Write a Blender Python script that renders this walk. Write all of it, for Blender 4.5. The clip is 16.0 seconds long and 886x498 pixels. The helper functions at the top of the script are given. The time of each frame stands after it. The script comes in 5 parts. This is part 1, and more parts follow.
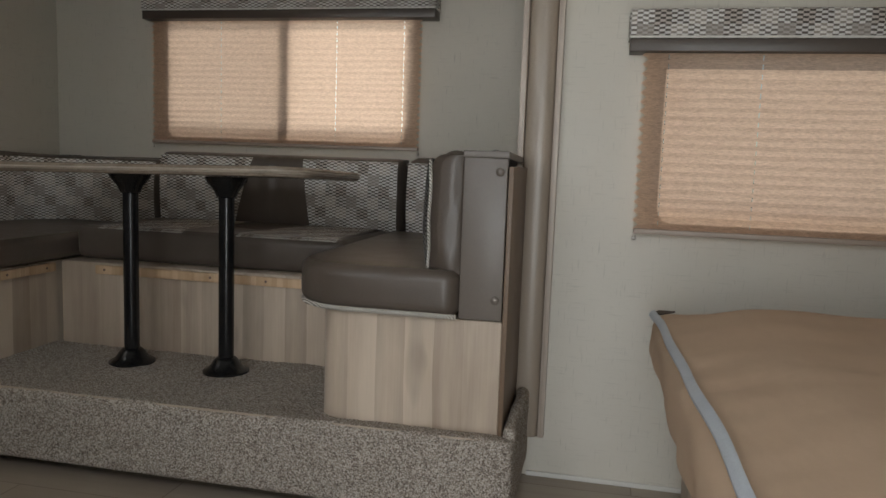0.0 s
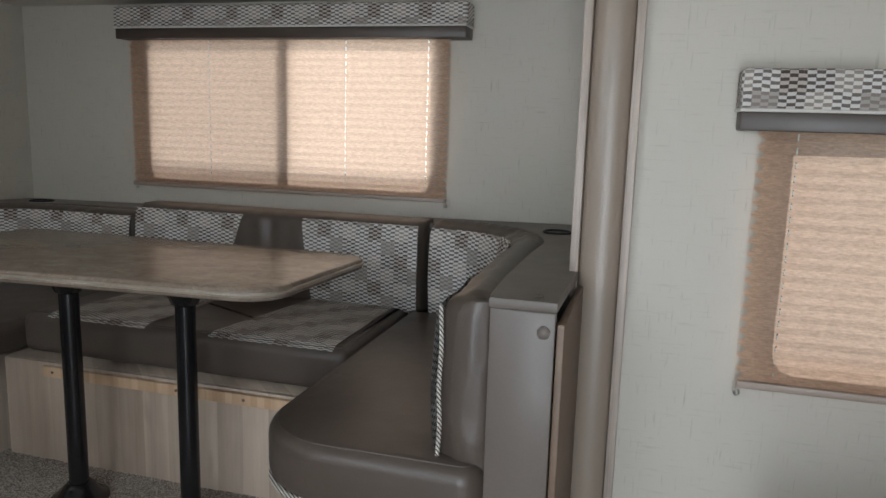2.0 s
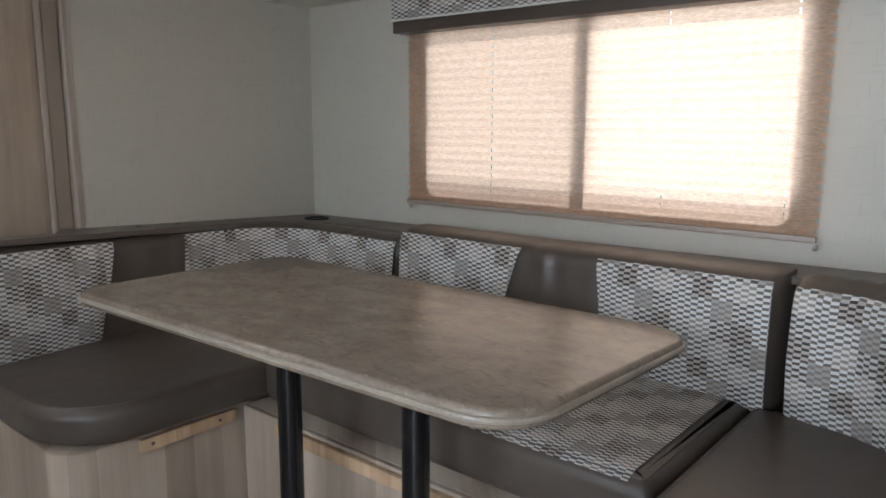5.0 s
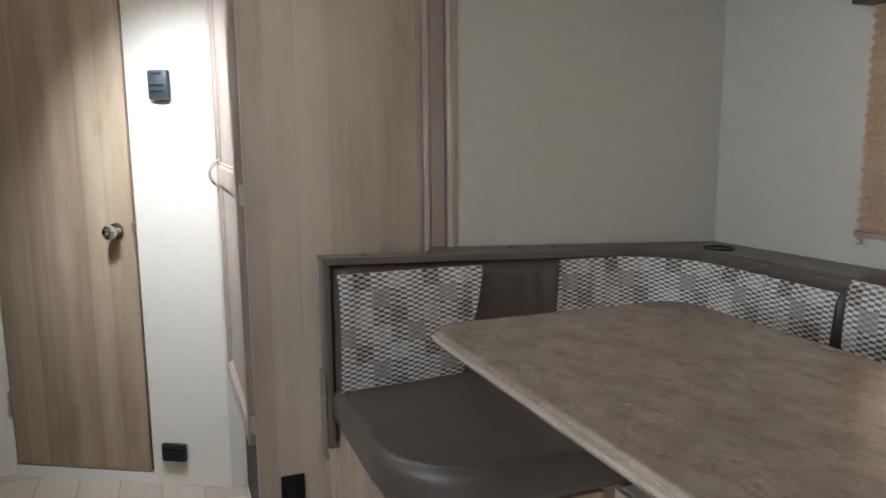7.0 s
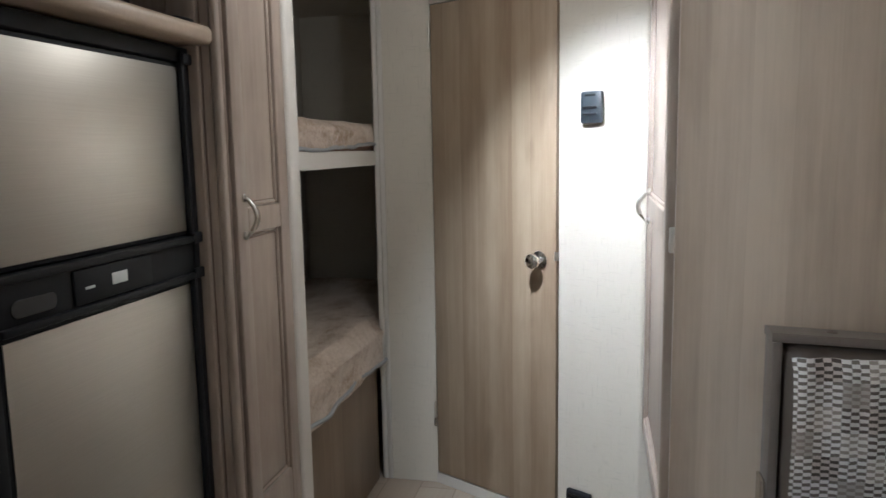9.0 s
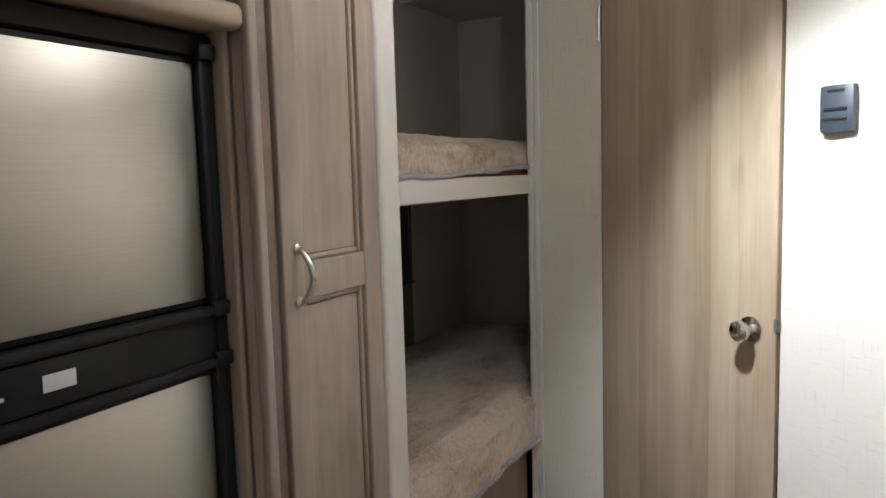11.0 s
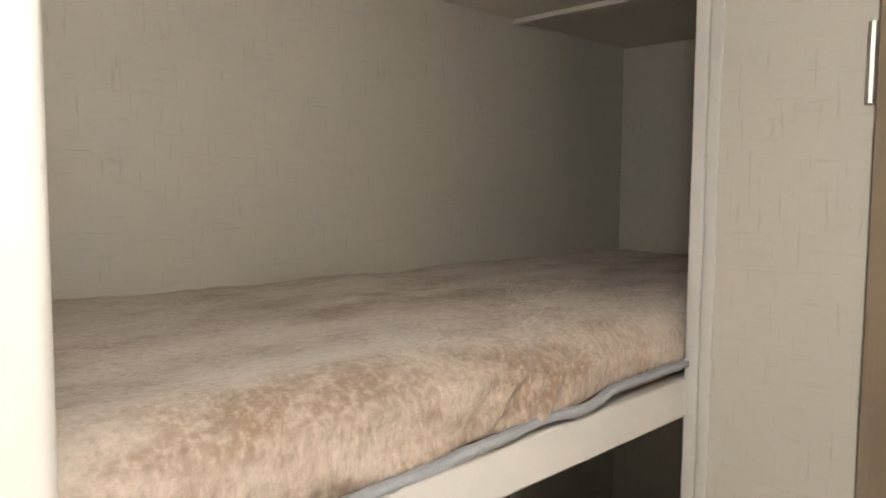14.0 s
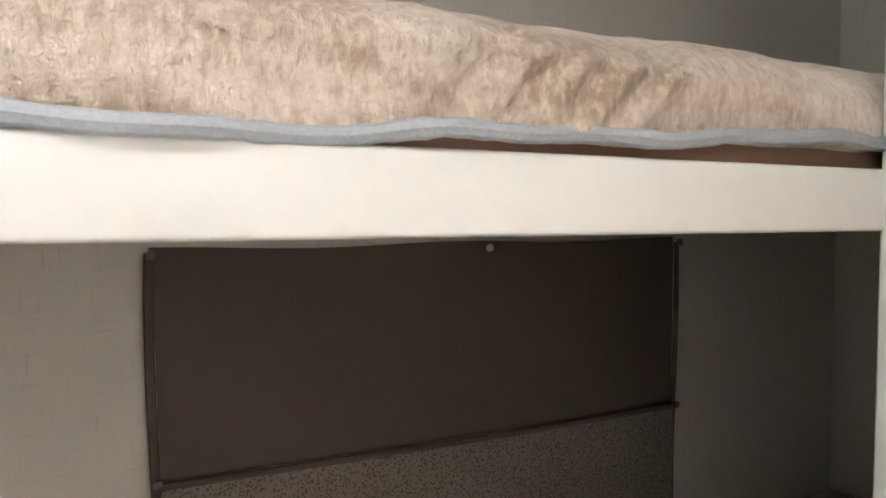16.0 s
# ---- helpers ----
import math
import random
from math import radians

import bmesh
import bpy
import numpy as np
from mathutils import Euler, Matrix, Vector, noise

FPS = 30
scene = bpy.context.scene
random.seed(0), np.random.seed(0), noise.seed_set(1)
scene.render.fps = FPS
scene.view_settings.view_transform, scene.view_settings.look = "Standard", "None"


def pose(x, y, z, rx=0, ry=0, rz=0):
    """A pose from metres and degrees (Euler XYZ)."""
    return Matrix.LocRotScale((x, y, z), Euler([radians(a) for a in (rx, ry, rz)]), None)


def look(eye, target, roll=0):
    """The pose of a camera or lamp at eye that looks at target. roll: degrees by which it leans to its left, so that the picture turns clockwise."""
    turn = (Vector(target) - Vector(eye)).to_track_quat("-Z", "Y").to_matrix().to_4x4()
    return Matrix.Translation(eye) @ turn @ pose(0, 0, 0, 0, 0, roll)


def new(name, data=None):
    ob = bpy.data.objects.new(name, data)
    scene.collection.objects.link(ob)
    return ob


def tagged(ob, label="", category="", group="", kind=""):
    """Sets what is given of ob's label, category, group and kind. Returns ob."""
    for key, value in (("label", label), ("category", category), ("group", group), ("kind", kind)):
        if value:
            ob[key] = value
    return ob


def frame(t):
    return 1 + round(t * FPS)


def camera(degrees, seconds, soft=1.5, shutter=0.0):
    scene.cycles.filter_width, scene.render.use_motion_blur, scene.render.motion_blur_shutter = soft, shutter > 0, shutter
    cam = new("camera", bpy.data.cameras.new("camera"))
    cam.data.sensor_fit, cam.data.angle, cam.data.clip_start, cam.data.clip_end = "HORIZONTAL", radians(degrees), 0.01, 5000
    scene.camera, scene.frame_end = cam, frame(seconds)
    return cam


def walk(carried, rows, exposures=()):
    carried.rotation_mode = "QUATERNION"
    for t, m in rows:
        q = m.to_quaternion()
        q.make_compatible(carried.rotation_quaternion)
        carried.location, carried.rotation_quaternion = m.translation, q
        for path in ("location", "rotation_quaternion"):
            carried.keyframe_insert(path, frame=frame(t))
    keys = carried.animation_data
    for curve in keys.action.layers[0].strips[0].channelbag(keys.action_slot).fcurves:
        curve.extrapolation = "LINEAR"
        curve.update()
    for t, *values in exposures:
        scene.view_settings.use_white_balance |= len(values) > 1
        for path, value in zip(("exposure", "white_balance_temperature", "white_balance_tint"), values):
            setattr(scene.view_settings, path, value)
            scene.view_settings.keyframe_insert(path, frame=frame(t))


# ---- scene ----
cam = camera(62.4, 16.0, 1.5, 0.15)
PATH = [
    (0, (0.299, -0.15, 1.045), (-0.11, 1.795, 0.82), 2.1),
    (0.5, (0.268, 0.039, 1.122), (-0.139, 1.982, 0.882), 1.9),
    (1, (0.253, 0.171, 1.239), (-0.182, 2.11, 1.01), 2.1),
    (1.5, (0.232, 0.354, 1.261), (-0.255, 2.278, 1.021), 1.8),
    (2, (0.204, 0.533, 1.391), (-0.332, 2.431, 1.056), 1.7),
    (2.5, (0.211, 0.632, 1.444), (-0.357, 2.516, 1.09), 1.6),
    (3, (0.189, 0.794, 1.439), (-0.501, 2.637, 1.084), 1.3),
    (3.5, (0.188, 0.898, 1.423), (-0.72, 2.644, 1.067), 0.8),
    (3.7, (0.169, 0.936, 1.418), (-0.805, 2.647, 1.063), 0.7),
    (6, (-0.262, 1.36, 1.384), (-1.829, 2.559, 1.055), -0.3),
    (6.5, (-0.334, 1.419, 1.383), (-2.076, 2.347, 1.061), -0.6),
    (7, (-0.48, 1.429, 1.385), (-2.326, 2.132, 1.071), -0.5),
    (7.5, (-0.572, 1.426, 1.397), (-2.494, 1.897, 1.103), -0.6),
    (8, (-0.661, 1.421, 1.427), (-2.624, 1.652, 1.121), -0.8),
    (8.5, (-0.76, 1.447, 1.425), (-2.737, 1.347, 1.139), -1.0),
    (9, (-0.818, 1.466, 1.431), (-2.755, 1.047, 1.162), -1.0),
    (9.2, (-0.829, 1.448, 1.434), (-2.74, 0.922, 1.169), -1.0),
    (11.3, (-1.596, 1.393, 1.449), (-3.341, 0.438, 1.24), -1.5),
    (11.5, (-1.679, 1.355, 1.457), (-3.408, 0.373, 1.244), -1.4),
    (12, (-1.876, 1.278, 1.501), (-3.576, 0.243, 1.301), -1.5),
    (12.5, (-2.074, 1.252, 1.548), (-3.743, 0.179, 1.302), 0.3),
    (13, (-2.295, 1.248, 1.587), (-3.894, 0.069, 1.351), -0.1),
    (13.5, (-2.481, 1.19, 1.66), (-3.981, -0.112, 1.421), -0.3),
    (14, (-2.626, 1.084, 1.711), (-4.04, -0.321, 1.552), 0.4),
    (14.5, (-2.781, 1.021, 1.633), (-4.116, -0.468, 1.579), 0.4),
    (15, (-2.874, 1.006, 1.579), (-4.069, -0.595, 1.498), -0.1),
    (15.5, (-2.935, 0.999, 1.495), (-3.977, -0.706, 1.407), -0.1),
    (16, (-2.961, 1.006, 1.388), (-3.880, -0.766, 1.298), 0.0),
]
EXPOSURES = [(0, -0.78, 6700, 10), (0.5, -0.95, 5900, 10), (1, -0.8, 5800, 10), (1.5, -0.55, 5850, 10), (2, -0.4, 6150, 10), (2.5, -0.4, 6250, 10), (3, -0.38, 6100, 10), (3.5, -0.2, 5950, 10), (6, 0.38, 5850, 10), (7.5, 0.42, 6050, 10), (8.5, 0.48, 6050, 10), (9, 0.4, 5850, 10), (11.5, 0.75, 6100, 10), (12, 1.15, 5900, 10), (12.5, 1.35, 5800, 10), (13, 1.5, 5850, 10), (14, 1.7, 6250, 10), (14.5, 1.85, 6250, 10), (15.5, 2.0, 5950, 10), (16, 2.0, 5750, 10)]
walk(cam, [(t, look(eye, target, roll)) for t, eye, target, roll in PATH], EXPOSURES)

# ---- world and light ----
world = bpy.data.worlds.new("sky_world")
scene.world = world
world.use_nodes = True
wn = world.node_tree.nodes
sky = wn.new("ShaderNodeTexSky")
sky.sky_type = "NISHITA"
sky.sun_disc = False
sky.sun_elevation = radians(48)
sky.sun_rotation = radians(200)
wn["Background"].inputs[1].default_value = 0.15
world.node_tree.links.new(sky.outputs[0], wn["Background"].inputs[0])

sun_data = bpy.data.lights.new("sun", "SUN")
sun_data.energy = 3.0
sun_data.angle = radians(0.5)
sun_data.color = (1.0, 0.95, 0.88)
sun = new("sun", sun_data)
sun.matrix_world = look((2.0, 12.0, 12.0), (0.0, 2.0, 0.5))


VX, VY = -2.25, 1.32                     # the added, unseen roof vent over the hall


def area_lamp(name, eye, target, w, h, power, colour, spread=180):
    d = bpy.data.lights.new(name, "AREA")
    d.shape, d.size, d.size_y, d.energy, d.color = "RECTANGLE", w, h, power, colour
    d.spread = radians(spread)
    o = new(name, d)
    o.matrix_world = look(eye, target)
    return o


area_lamp("dinette_window_light", (-1.19, 3.42, 1.43), (-1.19, 3.0, 1.42), 1.8, 1.0, 4.9, (1.0, 0.98, 0.94), 75)
area_lamp("bed_window_light", (1.2, 2.5, 1.18), (1.2, 2.1, 1.17), 2.7, 1.0, 0.24, (1.0, 0.97, 0.92), 180)
area_lamp("entry_door_light", (0.3, -0.75, 0.95), (0.2, 1.0, 0.92), 0.62, 1.45, 43, (0.90, 0.96, 1.0))
# fill lamp added behind a made-up window in the entry wall
area_lamp("added_window_light", (-0.85, -0.34, 1.72), (-1.05, 1.0, 1.10), 0.9, 0.5, 14, (0.90, 0.96, 1.0))
# fill lamp added in the made-up roof vent
area_lamp("added_vent_light", (VX, VY, 2.36), (VX, VY, 1.0), 0.34, 0.34, 1.8, (0.93, 0.97, 1.0))
# added hall lamp, unseen: soft glow all round, beam on the bathroom wall
HX, HY = -2.64, 1.10
spot_data = bpy.data.lights.new("added_hall_beam", "SPOT")
spot_data.energy, spot_data.spot_size, spot_data.spot_blend = 118, radians(80), 1.0
spot_data.shadow_soft_size, spot_data.color = 0.05, (0.94, 0.98, 1.0)
spot = new("added_hall_beam", spot_data)
spot.matrix_world = look((HX, HY, 2.10), (-3.20, 1.57, 1.02))
glow_data = bpy.data.lights.new("added_hall_glow", "POINT")
glow_data.energy, glow_data.shadow_soft_size, glow_data.color = 4.2, 0.05, (1.0, 0.96, 0.89)
glow = new("added_hall_glow", glow_data)
glow.matrix_world = pose(HX, HY, 2.02)

# ---- materials ----


def material(name):
    m = bpy.data.materials.new(name)
    m.use_nodes = True
    return m, m.node_tree.nodes, m.node_tree.links, m.node_tree.nodes["Principled BSDF"]


def mix_rgb(n, l, fac, a, b, kind="MIX"):
    x = n.new("ShaderNodeMix")
    x.data_type, x.blend_type = "RGBA", kind
    for sock, v in ((x.inputs[0], fac), (x.inputs[6], a), (x.inputs[7], b)):
        if isinstance(v, (tuple, list)):
            sock.default_value = (*v, 1)
        elif isinstance(v, (int, float)):
            sock.default_value = v
        else:
            l.new(v, sock)
    return x.outputs[2]


def calc(n, l, op, a, b=0.0):
    x = n.new("ShaderNodeMath")
    x.operation = op
    for sock, v in zip(x.inputs, (a, b)):
        if isinstance(v, (int, float)):
            sock.default_value = v
        else:
            l.new(v, sock)
    return x.outputs[0]


def coords(n, l, scale=(1, 1, 1), kind="Object"):
    tc = n.new("ShaderNodeTexCoord")
    mp = n.new("ShaderNodeMapping")
    mp.inputs[3].default_value = scale
    l.new(tc.outputs[kind], mp.inputs[0])
    return mp.outputs[0]


def noise_tex(n, l, vec, scale, detail=4.0, rough=0.55):
    x = n.new("ShaderNodeTexNoise")
    x.inputs["Scale"].default_value, x.inputs["Detail"].default_value = scale, detail
    x.inputs["Roughness"].default_value = rough
    l.new(vec, x.inputs["Vector"])
    return x.outputs["Fac"]


def ramp(n, l, fac, stops):
    x = n.new("ShaderNodeValToRGB")
    while len(x.color_ramp.elements) < len(stops):
        x.color_ramp.elements.new(0.5)
    for e, (p, c) in zip(x.color_ramp.elements, stops):
        e.position = p
        e.color = (*c, 1) if isinstance(c, tuple) else (c, c, c, 1)
    l.new(fac, x.inputs[0])
    return x.outputs[0]


def bump(n, l, bs, height, strength, dist=0.002):
    x = n.new("ShaderNodeBump")
    x.inputs["Strength"].default_value, x.inputs["Distance"].default_value = strength, dist
    l.new(height, x.inputs["Height"])
    l.new(x.outputs[0], bs.inputs["Normal"])


def plain(name, colour, rough, metal=0.0, grain=60.0, vary=0.12, relief=0.08):
    m, n, l, bs = material(name)
    v = coords(n, l)
    f = noise_tex(n, l, v, grain, 5)
    g = noise_tex(n, l, v, grain / 14, 3)
    c = mix_rgb(n, l, f, tuple(x * (1 - vary) for x in colour), tuple(min(1, x * (1 + vary)) for x in colour))
    c = mix_rgb(n, l, calc(n, l, "MULTIPLY", g, 0.5), c, tuple(x * (1 - 1.6 * vary) for x in colour))
    l.new(c, bs.inputs["Base Color"])
    bs.inputs["Metallic"].default_value = metal
    l.new(calc(n, l, "ADD", calc(n, l, "MULTIPLY", g, 0.16), rough - 0.08), bs.inputs["Roughness"])
    bump(n, l, bs, f, relief)
    return m


def wood(name, dark, light, rough=0.42, band=0.20, contrast=0.80):
    """Printed woodgrain: upright bands of differing tone with long grain."""
    m, n, l, bs = material(name)
    v = coords(n, l)
    sep = n.new("ShaderNodeSeparateXYZ")
    l.new(v, sep.inputs[0])
    s = calc(n, l, "ADD", sep.outputs[0], sep.outputs[1])
    s2 = calc(n, l, "ADD", s, calc(n, l, "MULTIPLY", noise_tex(n, l, v, 2.0, 2), 0.02))
    wh = n.new("ShaderNodeTexNoise")
    wh.noise_dimensions = "1D"
    wh.inputs["Scale"].default_value, wh.inputs["Detail"].default_value = 1 / band, 2.5
    l.new(s2, wh.inputs["W"])
    comb = n.new("ShaderNodeCombineXYZ")
    l.new(calc(n, l, "MULTIPLY", s, 42), comb.inputs[0])
    l.new(calc(n, l, "MULTIPLY", sep.outputs[2], 1.6), comb.inputs[2])
    g = noise_tex(n, l, comb.outputs[0], 1.0, 6, 0.65)
    comb2 = n.new("ShaderNodeCombineXYZ")
    l.new(calc(n, l, "MULTIPLY", s, 170), comb2.inputs[0])
    l.new(calc(n, l, "MULTIPLY", sep.outputs[2], 5), comb2.inputs[2])
    fine = noise_tex(n, l, comb2.outputs[0], 1.0, 3)
    step = n.new("ShaderNodeTexWhiteNoise")
    step.noise_dimensions = "1D"
    l.new(calc(n, l, "FLOOR", calc(n, l, "DIVIDE", calc(n, l, "ADD", s2, calc(n, l, "MULTIPLY", g, 0.006)), band * 0.42)), step.inputs["W"])
    tone = calc(n, l, "ADD", calc(n, l, "MULTIPLY", wh.outputs["Fac"], 0.68), calc(n, l, "ADD", calc(n, l, "MULTIPLY", step.outputs["Value"], 0.26), 0.03))
    t = calc(n, l, "ADD", calc(n, l, "MULTIPLY", tone, contrast), calc(n, l, "MULTIPLY", g, 1 - contrast))
    t = calc(n, l, "ADD", t, calc(n, l, "MULTIPLY", calc(n, l, "SUBTRACT", fine, 0.5), 0.10))
    cloud = noise_tex(n, l, coords(n, l, (7, 7, 1.8)), 1.0, 4, 0.6)
    t = calc(n, l, "ADD", t, calc(n, l, "MULTIPLY", calc(n, l, "SUBTRACT", cloud, 0.5), 0.38))
    c = ramp(n, l, t, [(0.34, dark), (0.64, light)])
    kn = noise_tex(n, l, coords(n, l, (9, 9, 3.2)), 1.0, 2, 0.4)
    c = mix_rgb(n, l, ramp(n, l, kn, [(0.68, 0.0), (0.78, 0.40)]), c, tuple(x * 0.55 for x in dark))
    l.new(c, bs.inputs["Base Color"])
    bs.inputs["Roughness"].default_value = rough
    bump(n, l, bs, g, 0.12, 0.001)
    return m


def maple(name, dark, light, rough=0.38):
    """Stained maple: smooth, softly clouded, with faint upright grain and a few flecks."""
    m, n, l, bs = material(name)
    cloud = noise_tex(n, l, coords(n, l, (9, 9, 2.6)), 1.0, 4, 0.6)
    grain = noise_tex(n, l, coords(n, l, (70, 70, 3.0)), 1.0, 4, 0.6)
    t = calc(n, l, "ADD", calc(n, l, "MULTIPLY", cloud, 0.72), calc(n, l, "MULTIPLY", grain, 0.28))
    c = ramp(n, l, t, [(0.34, dark), (0.64, light)])
    fleck = noise_tex(n, l, coords(n, l, (30, 30, 12)), 1.0, 3, 0.5)
    c = mix_rgb(n, l, ramp(n, l, fleck, [(0.66, 0.0), (0.76, 0.35)]), c, tuple(x * 0.6 for x in dark))
    l.new(c, bs.inputs["Base Color"])
    l.new(calc(n, l, "ADD", calc(n, l, "MULTIPLY", cloud, 0.14), rough - 0.07), bs.inputs["Roughness"])
    bump(n, l, bs, grain, 0.06, 0.0008)
    return m


def wallpaper(name, base, mark):
    """Vinyl wall board printed as worn linen: short scratches up and across."""
    m, n, l, bs = material(name)
    v = coords(n, l)
    sep = n.new("ShaderNodeSeparateXYZ")
    l.new(v, sep.inputs[0])
    s = calc(n, l, "ADD", sep.outputs[0], sep.outputs[1])

    def scratch(a, b, seed):
        c = n.new("ShaderNodeCombineXYZ")
        l.new(calc(n, l, "MULTIPLY", s, a), c.inputs[0])
        l.new(calc(n, l, "MULTIPLY", sep.outputs[2], b), c.inputs[2])
        c.inputs[1].default_value = seed
        return noise_tex(n, l, c.outputs[0], 1.0, 4, 0.6)

    up = ramp(n, l, scratch(150, 14, 3.1), [(0.60, 0.0), (0.74, 1.0)])
    across = ramp(n, l, scratch(16, 190, 7.7), [(0.58, 0.0), (0.74, 1.0)])
    weave = scratch(420, 420, 1.3)
    blotch = noise_tex(n, l, v, 5.0, 4)
    both = calc(n, l, "MAXIMUM", up, calc(n, l, "MULTIPLY", across, 0.6))
    both = calc(n, l, "MULTIPLY", both, calc(n, l, "MULTIPLY", noise_tex(n, l, v, 11.0, 2), 0.95))
    c = mix_rgb(n, l, both, base, mark)
    c = mix_rgb(n, l, calc(n, l, "MULTIPLY", blotch, 0.28), c, tuple(x * 0.8 for x in base))
    c = mix_rgb(n, l, calc(n, l, "MULTIPLY", weave, 0.14), c, mark)
    l.new(c, bs.inputs["Base Color"])
    bs.inputs["Roughness"].default_value = 0.55
    bump(n, l, bs, weave, 0.08, 0.0008)
    return m


def weave_cloth(name, kind="UV"):
    """Woven upholstery: rows of small staggered bricks, toned in larger blocks."""
    m, n, l, bs = material(name)
    v = coords(n, l, (1, 1, 1), kind)
    sep = n.new("ShaderNodeSeparateXYZ")
    l.new(v, sep.inputs[0])
    sway = noise_tex(n, l, coords(n, l, (22, 14, 22), kind), 1.0, 3)
    u = calc(n, l, "ADD", sep.outputs[0], calc(n, l, "MULTIPLY", noise_tex(n, l, coords(n, l, (60, 30, 60), kind), 1.0, 2), 0.005))
    w = calc(n, l, "ADD", sep.outputs[1], calc(n, l, "MULTIPLY", sway, 0.007))
    cell_w, cell_h = 0.0158, 0.0068
    iu = calc(n, l, "FLOOR", calc(n, l, "DIVIDE", u, cell_w))
    rise = calc(n, l, "ADD", calc(n, l, "DIVIDE", w, 2 * cell_h), calc(n, l, "MULTIPLY", iu, 0.5))
    check = calc(n, l, "LESS_THAN", calc(n, l, "FLOORED_MODULO", rise, 1.0), 0.52)
    bu = calc(n, l, "FLOORED_MODULO", calc(n, l, "FLOOR", calc(n, l, "DIVIDE", u, cell_w * 3)), 4.0)
    bw = calc(n, l, "FLOORED_MODULO", calc(n, l, "FLOOR", calc(n, l, "DIVIDE", w, cell_h * 7)), 4.0)
    # sixteen blocks make the repeat: mostly pale on brown, some taupe, dark or beige
    r = calc(n, l, "DIVIDE", calc(n, l, "ADD", calc(n, l, "ADD", bu, calc(n, l, "MULTIPLY", bw, 4.0)), 0.5), 16.0)
    tones = {"w": ((0.165, 0.143, 0.126), (0.74, 0.725, 0.695)), "v": ((0.10, 0.083, 0.071), (0.66, 0.64, 0.61)),
             "t": ((0.26, 0.225, 0.20), (0.43, 0.395, 0.36)), "d": ((0.060, 0.047, 0.039), (0.52, 0.46, 0.41)),
             "b": ((0.32, 0.28, 0.245), (0.75, 0.715, 0.665))}
    blocks = "wvtw" "wbwd" "tvbw" "wdvb"
    dark = ramp(n, l, r, [(k / 16, tones[q][0]) for k, q in enumerate(blocks)])
    light = ramp(n, l, r, [(k / 16, tones[q][1]) for k, q in enumerate(blocks)])
    for s_ in (dark.node, light.node):
        s_.color_ramp.interpolation = "CONSTANT"
    c = mix_rgb(n, l, check, dark, light)
    f = noise_tex(n, l, coords(n, l, (600, 900, 600), kind), 1.0, 2)
    c = mix_rgb(n, l, calc(n, l, "MULTIPLY", f, 0.2), c, (0.16, 0.135, 0.11))
    l.new(c, bs.inputs["Base Color"])
    bs.inputs["Roughness"].default_value = 0.85
    bump(n, l, bs, f, 0.35, 0.001)
    return m


def vinyl_mat(name, colour, rough=0.38):
    m, n, l, bs = material(name)
    v = coords(n, l)
    f = noise_tex(n, l, v, 260, 3)
    g = noise_tex(n, l, v, 6, 4)
    c = mix_rgb(n, l, g, tuple(x * 0.82 for x in colour), tuple(x * 1.2 for x in colour))
    l.new(c, bs.inputs["Base Color"])
    l.new(calc(n, l, "ADD", calc(n, l, "MULTIPLY", g, 0.2), rough - 0.1), bs.inputs["Roughness"])
    hgt = calc(n, l, "ADD", calc(n, l, "MULTIPLY", f, 0.12), noise_tex(n, l, v, 9, 3, 0.5))
    bump(n, l, bs, hgt, 0.3, 0.012)
    return m


def carpet_mat():
    """Twisted pile: tufts of mixed dark, tan and pale yarn."""
    m, n, l, bs = material("carpet_pile")
    v = coords(n, l)
    wob = n.new("ShaderNodeTexNoise")
    wob.inputs["Scale"].default_value = 240
    l.new(v, wob.inputs["Vector"])
    vv = n.new("ShaderNodeVectorMath")
    vv.operation = "MULTIPLY_ADD"
    l.new(wob.outputs["Color"], vv.inputs[0])
    vv.inputs[1].default_value = (0.004, 0.004, 0.004)
    l.new(v, vv.inputs[2])
    vo = n.new("ShaderNodeTexVoronoi")
    vo.inputs["Scale"].default_value = 300
    l.new(vv.outputs[0], vo.inputs["Vector"])
    sep = n.new("ShaderNodeSeparateColor")
    l.new(vo.outputs["Color"], sep.inputs[0])
    r = sep.outputs[0]
    c = ramp(n, l, r, [(0.0, (0.13, 0.10, 0.08)), (0.18, (0.25, 0.20, 0.16)), (0.40, (0.43, 0.36, 0.30)), (0.68, (0.61, 0.54, 0.465)), (1.0, (0.80, 0.75, 0.67))])
    # spaces between tufts are darkened, their shade put into the colour
    gap = ramp(n, l, vo.outputs["Distance"], [(0.55, 0.0), (0.95, 0.8)])
    c = mix_rgb(n, l, gap, c, (0.05, 0.038, 0.03))
    c = mix_rgb(n, l, calc(n, l, "MULTIPLY", noise_tex(n, l, v, 7, 3), 0.3), c, (0.20, 0.16, 0.135))
    l.new(c, bs.inputs["Base Color"])
    bs.inputs["Roughness"].default_value = 0.95
    h = calc(n, l, "SUBTRACT", calc(n, l, "MULTIPLY", r, 0.35), vo.outputs["Distance"])
    bump(n, l, bs, h, 0.9, 0.005)
    return m


